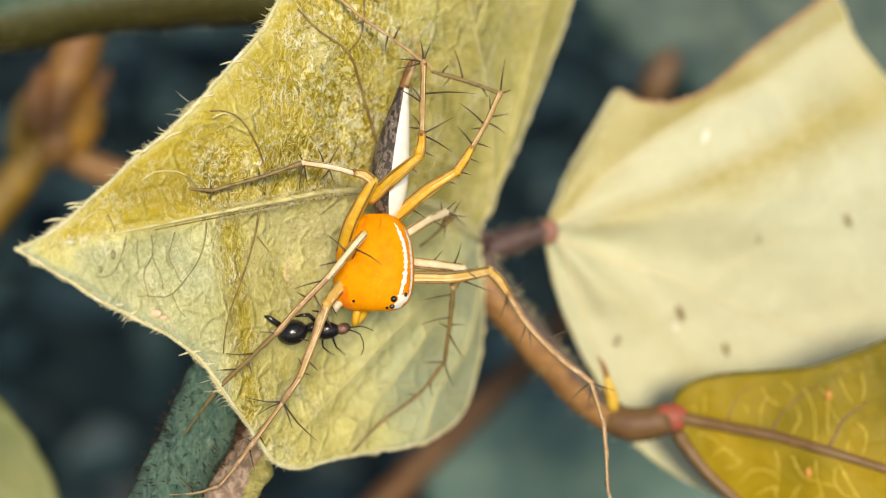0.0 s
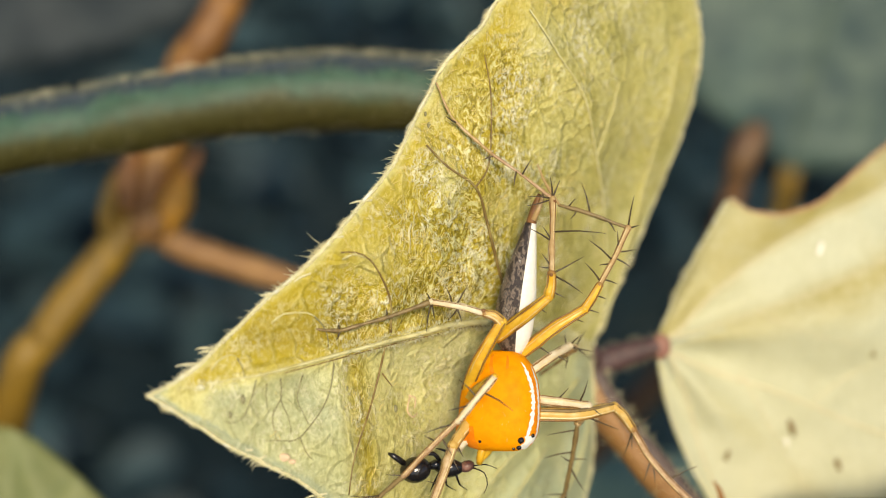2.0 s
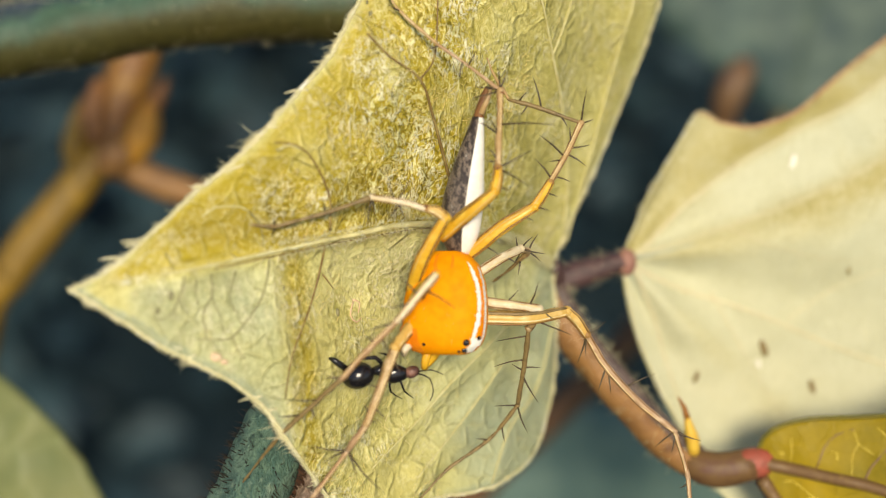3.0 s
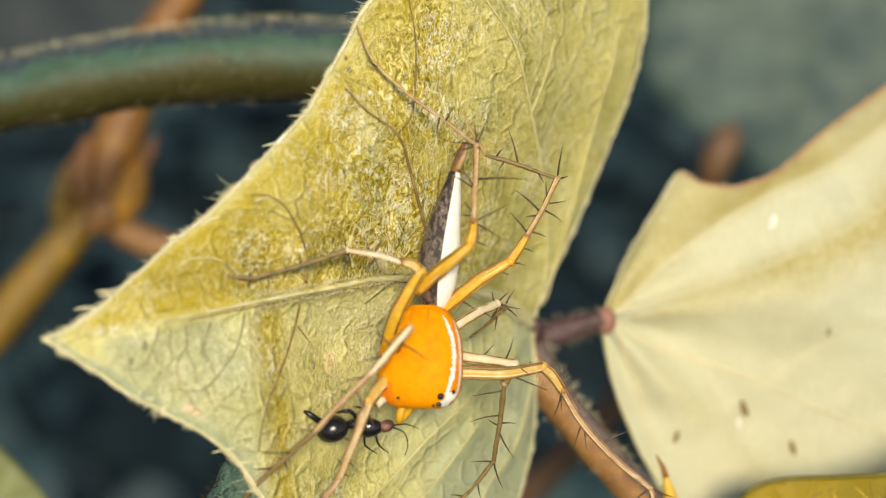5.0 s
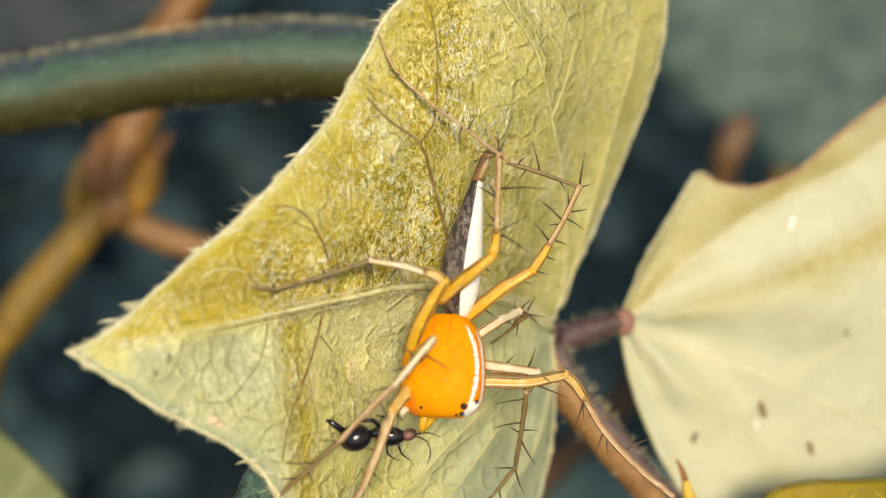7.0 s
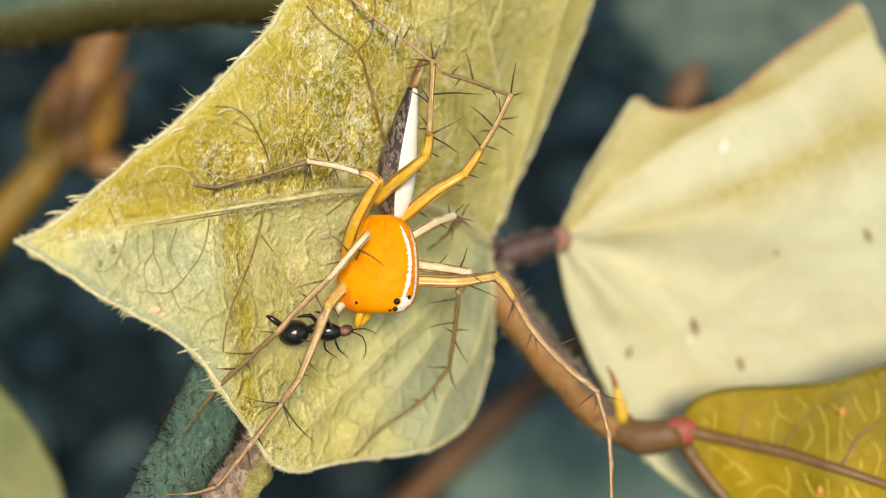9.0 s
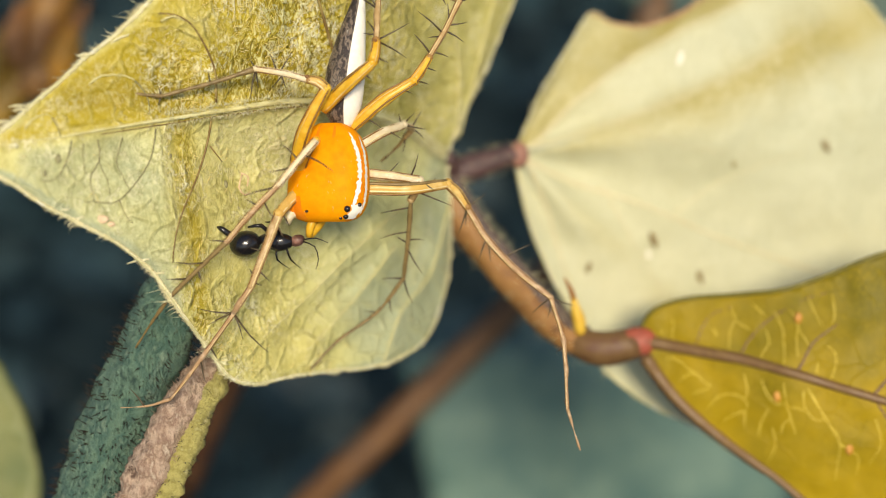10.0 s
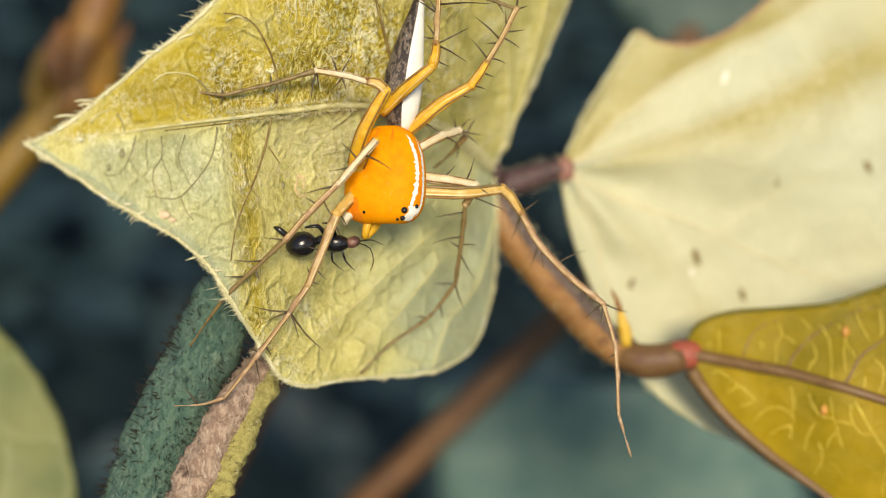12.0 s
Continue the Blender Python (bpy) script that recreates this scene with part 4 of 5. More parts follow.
for line, r in (([(10.0, -7.15), (11.78, -7.45), (13.29, -7.72), (14.85, -8.13), (17.15, -8.83), (22.5, -10.4)], 0.25), ([(11.77, -7.28), (12.04, -6.58), (12.46, -6.14), (13.07, -5.92), (13.67, -5.83)], 0.05),
                ([(13.18, -7.64), (13.44, -7.11), (13.91, -6.57), (14.63, -6.03), (15.44, -5.60), (16.14, -5.43)], 0.06),
                ([(14.82, -8.19), (15.08, -7.77), (15.41, -7.14), (15.93, -6.72), (16.30, -6.46)], 0.08),
                ([(17.2, -8.9), (18.6, -7.4), (21.0, -6.0)], 0.08), ([(17.4, -9.0), (18.6, -11.0), (19.6, -13.6)], 0.06)):
    vein(yellow, YELLOW_SHEET, line, r, r * 0.55, RED_VEIN, 0.0 if r > 0.1 else -0.035, "mauve-brown rib", "rib")


def veinlet(*line):
    vein(yellow, YELLOW_SHEET, line, 0.016, 0.009, GOLD_VEIN, 0.004, "bright yellow veinlet", "veinlet")


veinlet((11.03, -6.28), (11.05, -6.77), (11.02, -7.09))
veinlet((12.97, -5.97), (13.09, -6.39), (12.92, -6.71), (12.82, -7.45))
veinlet((13.09, -6.39), (13.51, -6.69))
veinlet((14.33, -6.09), (14.54, -6.55), (14.56, -7.17), (14.48, -7.94))
veinlet((14.04, -6.72), (14.11, -7.13), (13.9, -7.4), (13.8, -7.72))
veinlet((14.82, -6.03), (15.03, -6.38), (15.06, -6.64), (15.31, -7.14))
veinlet((15.44, -5.6), (15.59, -6.11), (15.8, -6.52))
veinlet((16.18, -5.49), (16.23, -6.0), (16.15, -6.41))
veinlet((15.01, -6.64), (14.93, -7.16), (14.95, -7.56))
veinlet((15.57, -7.75), (15.5, -8.22))
veinlet((15.85, -7.13), (16.12, -7.43), (16.09, -7.95), (15.93, -8.36))
veinlet((10.82, -7.76), (11.12, -7.75), (11.52, -8.06), (12.02, -8.47), (12.22, -8.68))
veinlet((11.28, -8.51), (11.62, -8.22), (11.92, -8.31))
veinlet((13.27, -8.17), (13.41, -8.7), (13.34, -9.1))
veinlet((12.21, -9.47), (12.53, -9.0), (13.0, -8.9), (13.39, -9.15), (13.44, -9.37))
veinlet((13.83, -8.35), (14.02, -8.87), (14.31, -9.18), (14.59, -9.16), (14.76, -9.7), (14.94, -10.18))
veinlet((14.48, -8.47), (14.59, -9.16))
veinlet((13.83, -10.28), (13.89, -9.78), (14.09, -9.36))
veinlet((12.72, -9.89), (13.03, -9.63), (13.36, -9.49))
veinlet((13.36, -9.49), (13.39, -10.05))
veinlet((15.1, -8.7), (15.16, -9.24), (15.47, -9.66), (15.76, -9.65))
veinlet((15.39, -8.8), (15.65, -9.32), (15.97, -9.86), (16.26, -10.11))
veinlet((14.74, -9.26), (15.17, -9.34))
veinlet((12.42, -6.94), (12.43, -6.72), (12.23, -6.68))
veinlet((11.69, -8.94), (12.03, -8.81), (12.27, -8.62))
veinlet((14.47, -10.22), (14.54, -9.83), (14.72, -9.7))
veinlet((13.67, -5.83), (13.94, -6.1), (14.03, -6.2))
veinlet((10.62, -6.78), (10.82, -6.83))
veinlet((17.4, -9.6), (17.6, -10.4), (17.3, -11.2))
veinlet((18.0, -8.3), (18.2, -7.0))
veinlet((14.22, -10.04), (14.36, -10.6), (14.15, -11.19))
veinlet((15.24, -8.6), (15.7, -9.4), (16.08, -10.05), (16.31, -10.48), (16.26, -11.74))
veinlet((16.31, -10.48), (16.94, -10.91), (16.94, -11.59))
low_edge = [(10.1, -7.7), (11.17, -9.15), (12.54, -10.4), (13.81, -11.35), (14.68, -12.0), (18.0, -14.9)]
vein(yellow, YELLOW_SHEET, low_edge, 0.26, 0.12, RED_VEIN, 0.0, "rolled reddish brown margin", "leaf_margin")
vein(yellow, YELLOW_SHEET, YELLOW_OUTLINE[:9], 0.07, 0.09, OLIVE_EDGE, 0.0, "dark olive upper edge", "leaf_edge")
for x, y in ((15.07, -6.27), (14.31, -8.91), (16.62, -10.64)):
    bm = bmesh.new()
    ball(bm, (x, y, float(YELLOW_SHEET((x, y))[0]) + 0.02), (0.14, 0.2, 0.05), segments=10, rings=6)
    part("leaf_spot", bm, GOLD_BUD, yellow, "pale orange spot")
pet2_line = [(3.2, -1.6, -3.8, 0.58), (4.16, -3.3, -3.5, 0.6), (5.55, -5.0, -2.8, 0.6), (6.88, -6.5, -1.9, 0.58), (7.81, -7.2, -1.35, 0.54), (8.3, -7.4, -1.1, 0.5)]
petiole = limb("petiole", pet2_line, BROWN_STEM, shoot, "brown hairy leaf stalk", 16, 0.14)
dusky_line = [(x + 0.26, y + 0.24, z + 0.24, r * 0.56) for x, y, z, r in pet2_line[:5]]
dusky = limb("dusky_side", dusky_line, DUSKY_SKIN, petiole, "dusky purple-grey side of the stalk", 14, 0.2)
bristles("hairs", dusky_line, 300, 0.34, 0.010, HAIR, dusky, "fine pale hairs", rnd)
bristles("hairs", pet2_line, 220, 0.34, 0.010, HAIR, petiole, "fine pale hairs", rnd)
bm = bmesh.new()
ball(bm, (9.85, -7.2, -0.82), (0.8, 0.54, 0.44), pose(0, 0, 0, 0, 0, 8))
part("leaf_joint", bm, RED_NODE, petiole, "reddish swollen joint")
limb("stalk_end", [(7.7, -7.15, -1.4, 0.5), (8.3, -7.4, -1.1, 0.58), (8.9, -7.45, -1.0, 0.6), (9.9, -7.25, -0.9, 0.54)], DARK_STALK, petiole, "dark brown swollen end of the stalk", 16, 0.14)
stipule = limb("stipule", [(7.9, -6.9, -1.0, 0.2), (7.83, -6.37, -0.9, 0.24), (7.7, -5.95, -0.8, 0.17), (7.63, -5.6, -0.75, 0.1)], STIPULE, petiole, "curved yellow stipule", 8)
limb("stipule_tip", [(7.63, -5.65, -0.75, 0.11), (7.52, -5.3, -0.7, 0.09), (7.3, -4.93, -0.6, 0.03)], BUD, stipule, "orange-brown tip", 8)

# ---- other stems behind the shoot ----
arch_line = [(-95, -190, -251.6, 2.2), (-80, -90, -110, 2.1), (-42, 0, -18, 1.7), (-28, 5.8, -7, 1.4), (-19.6, 7.3, -6.0, 1.32), (-15.8, 7.95, -6.0, 1.34), (-10.4, 8.85, -6.0, 1.4), (-6.1, 9.15, -6.0, 1.45),
             (-1.75, 9.0, -6.2, 1.4), (1.5, 9.6, -6.5, 1.3), (3.4, 14.0, -7.5, 1.2), (3.8, 22.0, -9.0, 1.1)]
arch = thing("arching_stem", arch_line[0][:3], "thick blue-green hairy stem arching behind the leaf", "stem")
bm = bmesh.new()
across = bm.verts.layers.float.new("tone")
run = tube(bm, arch_line, 28, 0.09, 0.5)
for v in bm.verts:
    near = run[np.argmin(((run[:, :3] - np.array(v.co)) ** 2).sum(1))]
    # 0 underneath to 1 on top: places the painted light and shade
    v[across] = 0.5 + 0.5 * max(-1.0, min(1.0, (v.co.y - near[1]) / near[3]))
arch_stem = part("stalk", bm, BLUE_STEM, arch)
ridge_line = [(x, y + r * 0.60, z + r * 0.42, r * 0.46) for x, y, z, r in arch_line[2:10]]
under_line = [(x, y - r * 0.40, z + r * 0.30, r * 0.68) for x, y, z, r in arch_line[2:10]]
bristles("hairs", under_line[1:], 260, 0.25, 0.008, HAIR, arch_stem, "short white hairs", rnd, 0.6)
bristles("hairs", arch_line[3:10], 1000, 0.26, 0.008, HAIR, arch_stem, "short white hairs", rnd, 0.6)
bristles("hairs", [(x, y, z, r) for x, y, z, r in ridge_line[1:]], 5000, 0.28, 0.008, HAIR, arch_stem, "white hairs along the ridge", rnd, 0.6)

stalk_line = [(-50, -180, -265.8, 1.6), (-42, -80, -110, 1.4), (-33.9, -28.2, -42.05, 1.24), (-24.99, -5.53, -25.13, 1.07), (-22.62, -1.24, -24, 1.07), (-19.35, 2.93, -24, 1.04), (-17.66, 5.19, -24, 0.9)]
budding = thing("budding_stalk", stalk_line[0][:3], "olive-yellow stalk with an orange-brown bud node", "stalk")
stalk = limb("stalk", stalk_line, OLIVE_STALK, budding, "", 16, 0.08, 0.6)
limb("upper_stalk", [(-17.55, 4.51, -24, 1.13), (-16.98, 7.44, -24, 1.3), (-16.31, 9.48, -24, 1.13), (-15.4, 12.63, -24, 1.07), (-13.71, 15.23, -24, 1.07), (-10.22, 24.82, -26.26, 0.9)], BUD_STALK, budding, "orange-brown upper stalk", 16, 0.08, 0.6)
limb("side_branch", [(-17.21, 4.51, -23.77, 0.85), (-15.74, 3.27, -23.77, 0.79), (-11.4, 1.8, -24, 0.7), (-9.09, 1.18, -24, 0.62), (-2.32, 0.23, -25.13, 0.56)], WARM_TWIG, budding, "rusty brown hairy side branch", 12, 0.1)
for points, mat, label in (
        ([(-19.13, 3.27, -23.55, 0.34), (-19.35, 4.74, -23.32, 0.62), (-19.01, 6.32, -23.32, 0.45), (-18.68, 7.44, -23.32, 0.07)], OLIVE_STALK, "yellowish bud scale"),
        ([(-16.65, 3.84, -23.1, 0.45), (-15.97, 4.96, -22.76, 0.85), (-15.52, 6.09, -22.65, 0.68), (-15.18, 7.44, -22.87, 0.07)], GOLD_BUD, "golden orange bud scale"),
        ([(-15.52, 6.09, -22.87, 0.28), (-14.95, 7.22, -22.76, 0.38), (-14.5, 8.23, -22.87, 0.06)], BUD_DARK, "red-brown bud tip"),
        ([(-18.11, 4.96, -23.1, 0.56), (-18.22, 6.54, -22.98, 0.68), (-17.89, 8.12, -23.21, 0.39)], BUD_DARK, "dark brown scale scar"),
        ([(-17.66, 3.61, -23.1, 0.68), (-16.98, 4.4, -22.76, 0.96), (-16.31, 4.51, -22.98, 0.68)], WARM_TWIG, "brown swollen node")):
    limb("bud_scale", points, mat, budding, label, 12, 0.15)

twig_line = [(-16, -170, -280, 1.5), (-18, -75, -105, 1.3), (-19.56, -37.88, -43.23, 1.32), (-5.92, -21.66, -36.92, 1.04), (-0.25, -16.05, -36.06, 0.97), (2.55, -13.32, -36.06, 0.95), (5.43, -10.6, -36.06, 0.92), (8.22, -7.86, -36.06, 0.87), (12.76, -2.7, -36.77, 0.92), (14.91, 4.49, -36.06, 0.73), (15.76, 7.94, -35.48, 0.67)]
twig = thing("brown_twig", twig_line[0][:3], "rusty brown twig ending in a reddish bud", "twig")
limb("stalk", twig_line, RUST_STALK, twig, "", 14, 0.1, 0.6)
limb("bud", [(15.34, 6.92, -35.48, 0.59), (15.7, 8.22, -35.05, 0.95), (16.28, 9.37, -35.05, 0.97), (16.7, 10.09, -35.12, 0.67), (16.92, 10.44, -35.19, 0.27)], PLUM_BUD, twig, "reddish brown bud", 12, 0.15)

red_line = [(-22, -170, -280, 1.2), (-17, -80, -110, 1.1), (-13.2, -22.52, -31.16, 1.12), (-11.1, -17.34, -27.66, 1.05), (-9.84, -14.4, -27.24, 1.01), (-8.3, -11.32, -26.96, 0.98), (-4.66, -5.02, -26.96, 0.84), (-1.16, 1.28, -27.66, 0.7)]
red = thing("reddish_stalk", red_line[0][:3], "dark reddish brown stalk behind the leaf", "stalk")
limb("stalk", red_line, SHADE_STALK, red, "", 12, 0.1, 0.6)


# ---- leaves of low plants further back ----
def low_leaf(name, outline, z, slope, foot, material, label, step, group=""):
    """A broad leaf on its own stalk that rises from the soil."""
    mid = np.mean(outline, 0)
    height = sheet_through([(x, y, z + slope[0] * (x - mid[0]) + slope[1] * (y - mid[1]) - 0.01 * ((x - mid[0]) ** 2 + (y - mid[1]) ** 2) ** 0.5) for x, y in outline] + [(mid[0], mid[1], z)])
    height = waved(height, step * 0.6, 0.12 / step)
    root = thing(name, foot, label, "leaf", group)
    b, edge = blade("leaf", outline, height, step, lambda x, y: 0.5, material, root, "", thick=0.25, ragged=step * 0.3)
    low = np.array(outline)[np.argmin([p[1] for p in outline])]
    vein(b, height, [tuple(low), tuple((low + mid) / 2), tuple(mid), tuple(mid * 2 - low)][:3], 0.25 * step, 0.1 * step, material, 0.1, name="midrib")
    lz = float(height(low)[0])
    limb("stalk", [(*foot, 1.4), (0.5 * (foot[0] + low[0]), 0.5 * foot[1] + 0.5 * low[1] - 10, 0.5 * foot[2] + 0.5 * lz, 1.1), (low[0], low[1], lz - 0.3, 0.8)], OLIVE_STALK, root, "", 10, 0.05, 3.0)
    return root


low_leaf("side_leaf", [(-21.7, -4.6), (-20.3, -5.1), (-17.5, -7.3), (-15.6, -9.6), (-14.6, -12), (-14.1, -14.6), (-15.5, -19), (-20, -22), (-27, -20), (-30, -12), (-26, -6)],
         -12, (0.1, -0.1), (-40, -190, -251.6), SOFT_LEAF, "grey-green leaf with a blunt tip beside the shoot", 0.5)
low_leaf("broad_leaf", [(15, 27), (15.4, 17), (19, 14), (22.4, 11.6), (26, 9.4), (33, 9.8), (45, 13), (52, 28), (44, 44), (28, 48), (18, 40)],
         -60, (0.1, 0.2), (30, -170, -280), TEAL_LEAF, "broad dull teal-green leaf behind, shade put into its colour", 1.6, "broad background leaves")
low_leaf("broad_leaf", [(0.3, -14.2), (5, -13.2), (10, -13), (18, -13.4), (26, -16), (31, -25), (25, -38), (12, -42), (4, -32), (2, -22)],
         -62, (0.05, 0.25), (12, -170, -280), TEAL_PALE, "broad dull teal-green leaf behind, shade put into its colour", 1.6, "broad background leaves")
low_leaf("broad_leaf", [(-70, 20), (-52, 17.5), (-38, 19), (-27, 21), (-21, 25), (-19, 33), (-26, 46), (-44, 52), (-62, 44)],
         -70, (0.1, 0.2), (-60, -170, -280), GREY_LEAF, "broad dull grey-green leaf behind, shade put into its colour", 1.6, "broad background leaves")


# ---- the spider ----
spider = thing("lynx_spider", (0.0, -1.0, 3.0), "orange lynx spider with spiny straw-coloured legs, on the leaf", "spider")
BODY_RIGHT = Vector((0.97, 0.0, 0.24))
BODY_UP = Vector((-0.24, 0.0, 0.97))
CARAPACE = [(0.0, 0.36, 0.30), (0.05, 0.66, 0.5), (0.14, 0.92, 0.70), (0.3, 1.12, 0.84), (0.48, 1.21, 0.88), (0.68, 1.24, 0.86), (0.82, 1.20, 0.8), (0.91, 1.10, 0.70), (0.97, 0.92, 0.52), (1.0, 0.66, 0.32)]


def carapace_at(u, a, lift=0.0):
    """A point on the head shield: u from rear to front, a round from the back's middle to its right."""
    w = np.interp(u, [s[0] for s in CARAPACE], [s[1] for s in CARAPACE]) + lift
    h = np.interp(u, [s[0] for s in CARAPACE], [s[2] for s in CARAPACE]) + lift
    middle = Vector((-0.30, 0.10, 5.55)).lerp(Vector((-0.44, -2.86, 5.75)), u)
    c, s = math.cos(a), math.sin(a)
    return middle + BODY_RIGHT * w * math.copysign(abs(s) ** 0.8, s) + BODY_UP * h * math.copysign(abs(c) ** 0.8, c)


def carapace_patch(u0, u1, a0, a1, nu, na, lift, wobble=0.0):
    bm = bmesh.new()
    rows = []
    for k in range(nu + 1):
        u = u0 + (u1 - u0) * k / nu
        bend = wobble * math.sin(k * 0.9) + 4 * wobble * noise.noise(Vector((k * 0.45, a0 * 3, 0)))
        rows.append([bm.verts.new(carapace_at(u, a0 + bend + (a1 - a0) * j / na, lift)) for j in range(na + 1)])
    for p, q in zip(rows, rows[1:]):
        for j in range(na):
            bm.faces.new((p[j], q[j], q[j + 1], p[j + 1]))
    return bm


bm = bmesh.new()
rings = []
for k in range(29):
    u = 0.5 - 0.5 * math.cos(math.pi * k / 28)
    rings.append([bm.verts.new(carapace_at(u, 2 * math.pi * j / 32)) for j in range(32)])
for p, q in zip(rings, rings[1:]):
    for j in range(32):
        bm.faces.new((p[j], q[j], q[(j + 1) % 32], p[(j + 1) % 32]))
bm.faces.new(rings[0])
bm.faces.new(rings[-1][::-1])
carapace = part("carapace", bm, ORANGE, spider, "glossy bright orange head shield")


def stripe(u0, u1, middle, half, rag, lift, seed):
    """A ragged band along the head shield that thins out at both ends."""
    bm = bmesh.new()
    rows = []
    for k in range(41):
        s = k / 40
        u = u0 + (u1 - u0) * s
        w = half * min(1.0, 6 * s + 0.2, 6 * (1 - s) + 0.2) * max(0.12, 1 + rag * noise.noise(Vector((k * 0.83, seed, 0))))
        m = middle(s) + 0.35 * rag * half * noise.noise(Vector((k * 0.9, seed, 5)))
        rows.append([bm.verts.new(carapace_at(u, m + w * e, lift)) for e in (-1, -0.3, 0.3, 1)])
    for p, q in zip(rows, rows[1:]):
        for j in range(3):
            bm.faces.new((p[j], q[j], q[j + 1], p[j + 1]))
    return bm


part("stripe", stripe(0.10, 0.86, lambda s: 0.92 + 0.2 * math.sin(math.pi * s) - 0.06 * s, 0.085, 1.3, 0.012, 2.0), WHITE, carapace, "ragged white side stripe")
part("stripe", stripe(0.14, 0.93, lambda s: 1.45 - 0.06 * s, 0.075, 0.9, 0.012, 7.0), WHITE, carapace, "thin white stripe along the shield's edge")
part("stripe", stripe(0.12, 0.80, lambda s: 1.16 + 0.1 * math.sin(math.pi * s) - 0.05 * s, 0.03, 0.6, 0.010, 4.0), DEEP_ORANGE, carapace, "thin dark orange line")
part("stripe", stripe(0.02, 0.22, lambda s: -0.25 + 0.2 * s, 0.05, 0.8, 0.008, 11.0), DEEP_ORANGE, carapace, "thin dark orange line")
part("stripe", stripe(0.03, 0.16, lambda s: 0.35 - 0.1 * s, 0.05, 0.8, 0.008, 13.0), DEEP_ORANGE, carapace, "thin dark orange line")
part("cheek", carapace_patch(0.74, 0.975, -1.25, -0.42, 8, 8, 0.010, 0.02), DEEP_ORANGE, carapace, "darker orange cheek")
part("face_patch", carapace_patch(0.83, 0.975, 0.78, 1.28, 8, 6, 0.014, 0.035), WHITE, carapace, "white scaled face")
for u, a, r in ((0.83, 1.16, 0.07), (0.87, 0.70, 0.105), (0.945, 0.74, 0.085), (0.96, 0.56, 0.05), (0.89, -0.30, 0.05)):
    bm = bmesh.new()
    ball(bm, carapace_at(u, a, -0.01), (r, r, r), segments=12, rings=8)
    part("eye", bm, BLACK, carapace, "small glossy black eye")

bm = bmesh.new()
ball(bm, (-1.38, -2.32, 5.75), (0.34, 0.42, 0.36), segments=16, rings=10)
part("maxilla", bm, DEEP_ORANGE, carapace, "darker orange mouthpart base")
bm = bmesh.new()
for _ in range(36):
    u, a = rnd.uniform(0.08, 0.95), rnd.uniform(-1.2, 1.2)
    hair(bm, carapace_at(u, a, -0.01), carapace_at(u, a, 0.3) - carapace_at(u, a, 0) + Vector((0, -0.5, 0)), 0.1, 0.004, (0, -0.4, 0))
tagged(part("shield_hairs", bm, GLINT_AND_HAIR, carapace, "sparse short hairs"), kind="stuff")

# Abdomen: speckled dark on one side, white on the other.
ABDOMEN = [(0.05, 0.0, 5.35, 0.3), (0.03, 0.45, 5.4, 0.52), (0.05, 0.9, 5.45, 0.6), (0.16, 1.7, 5.5, 0.57), (0.28, 2.4, 5.5, 0.47), (0.40, 3.0, 5.45, 0.36), (0.50, 3.5, 5.4, 0.26), (0.58, 3.95, 5.35, 0.17)]
bm = bmesh.new()
run = tube(bm, ABDOMEN, 28, 0.03, 0.15)
line = run[:, :3]
for f in bm.faces:
    m = f.calc_center_median()
    near = run[np.argmin(((line - np.array(m)) ** 2).sum(1))]
    across = (m.x - near[0]) / near[3]
    f.material_index = 1 if across > 0.12 + 0.25 * noise.noise(m * 3.0) * 0.4 and m.z > near[2] - 0.7 * near[3] else 0
abdomen = part("abdomen", bm, [SPECKLED, WHITE], spider, "tapering abdomen, dark speckled with a white band")
limb("spinneret", [(0.58, 3.9, 5.35, 0.16), (0.66, 4.2, 5.35, 0.15), (0.78, 4.6, 5.35, 0.12), (0.86, 4.85, 5.35, 0.05)], BUD_DARK, abdomen, "dark brown spinnerets", 10)
limb("spinneret", [(0.66, 4.05, 5.45, 0.10), (0.9, 4.6, 5.5, 0.07), (0.98, 5.0, 5.5, 0.03)], STRAW, abdomen, "pale spinneret", 8)
limb("waist", [(-0.1, -0.1, 5.3, 0.25), (0.0, 0.3, 5.35, 0.3)], BUD_DARK, spider, "", 10)


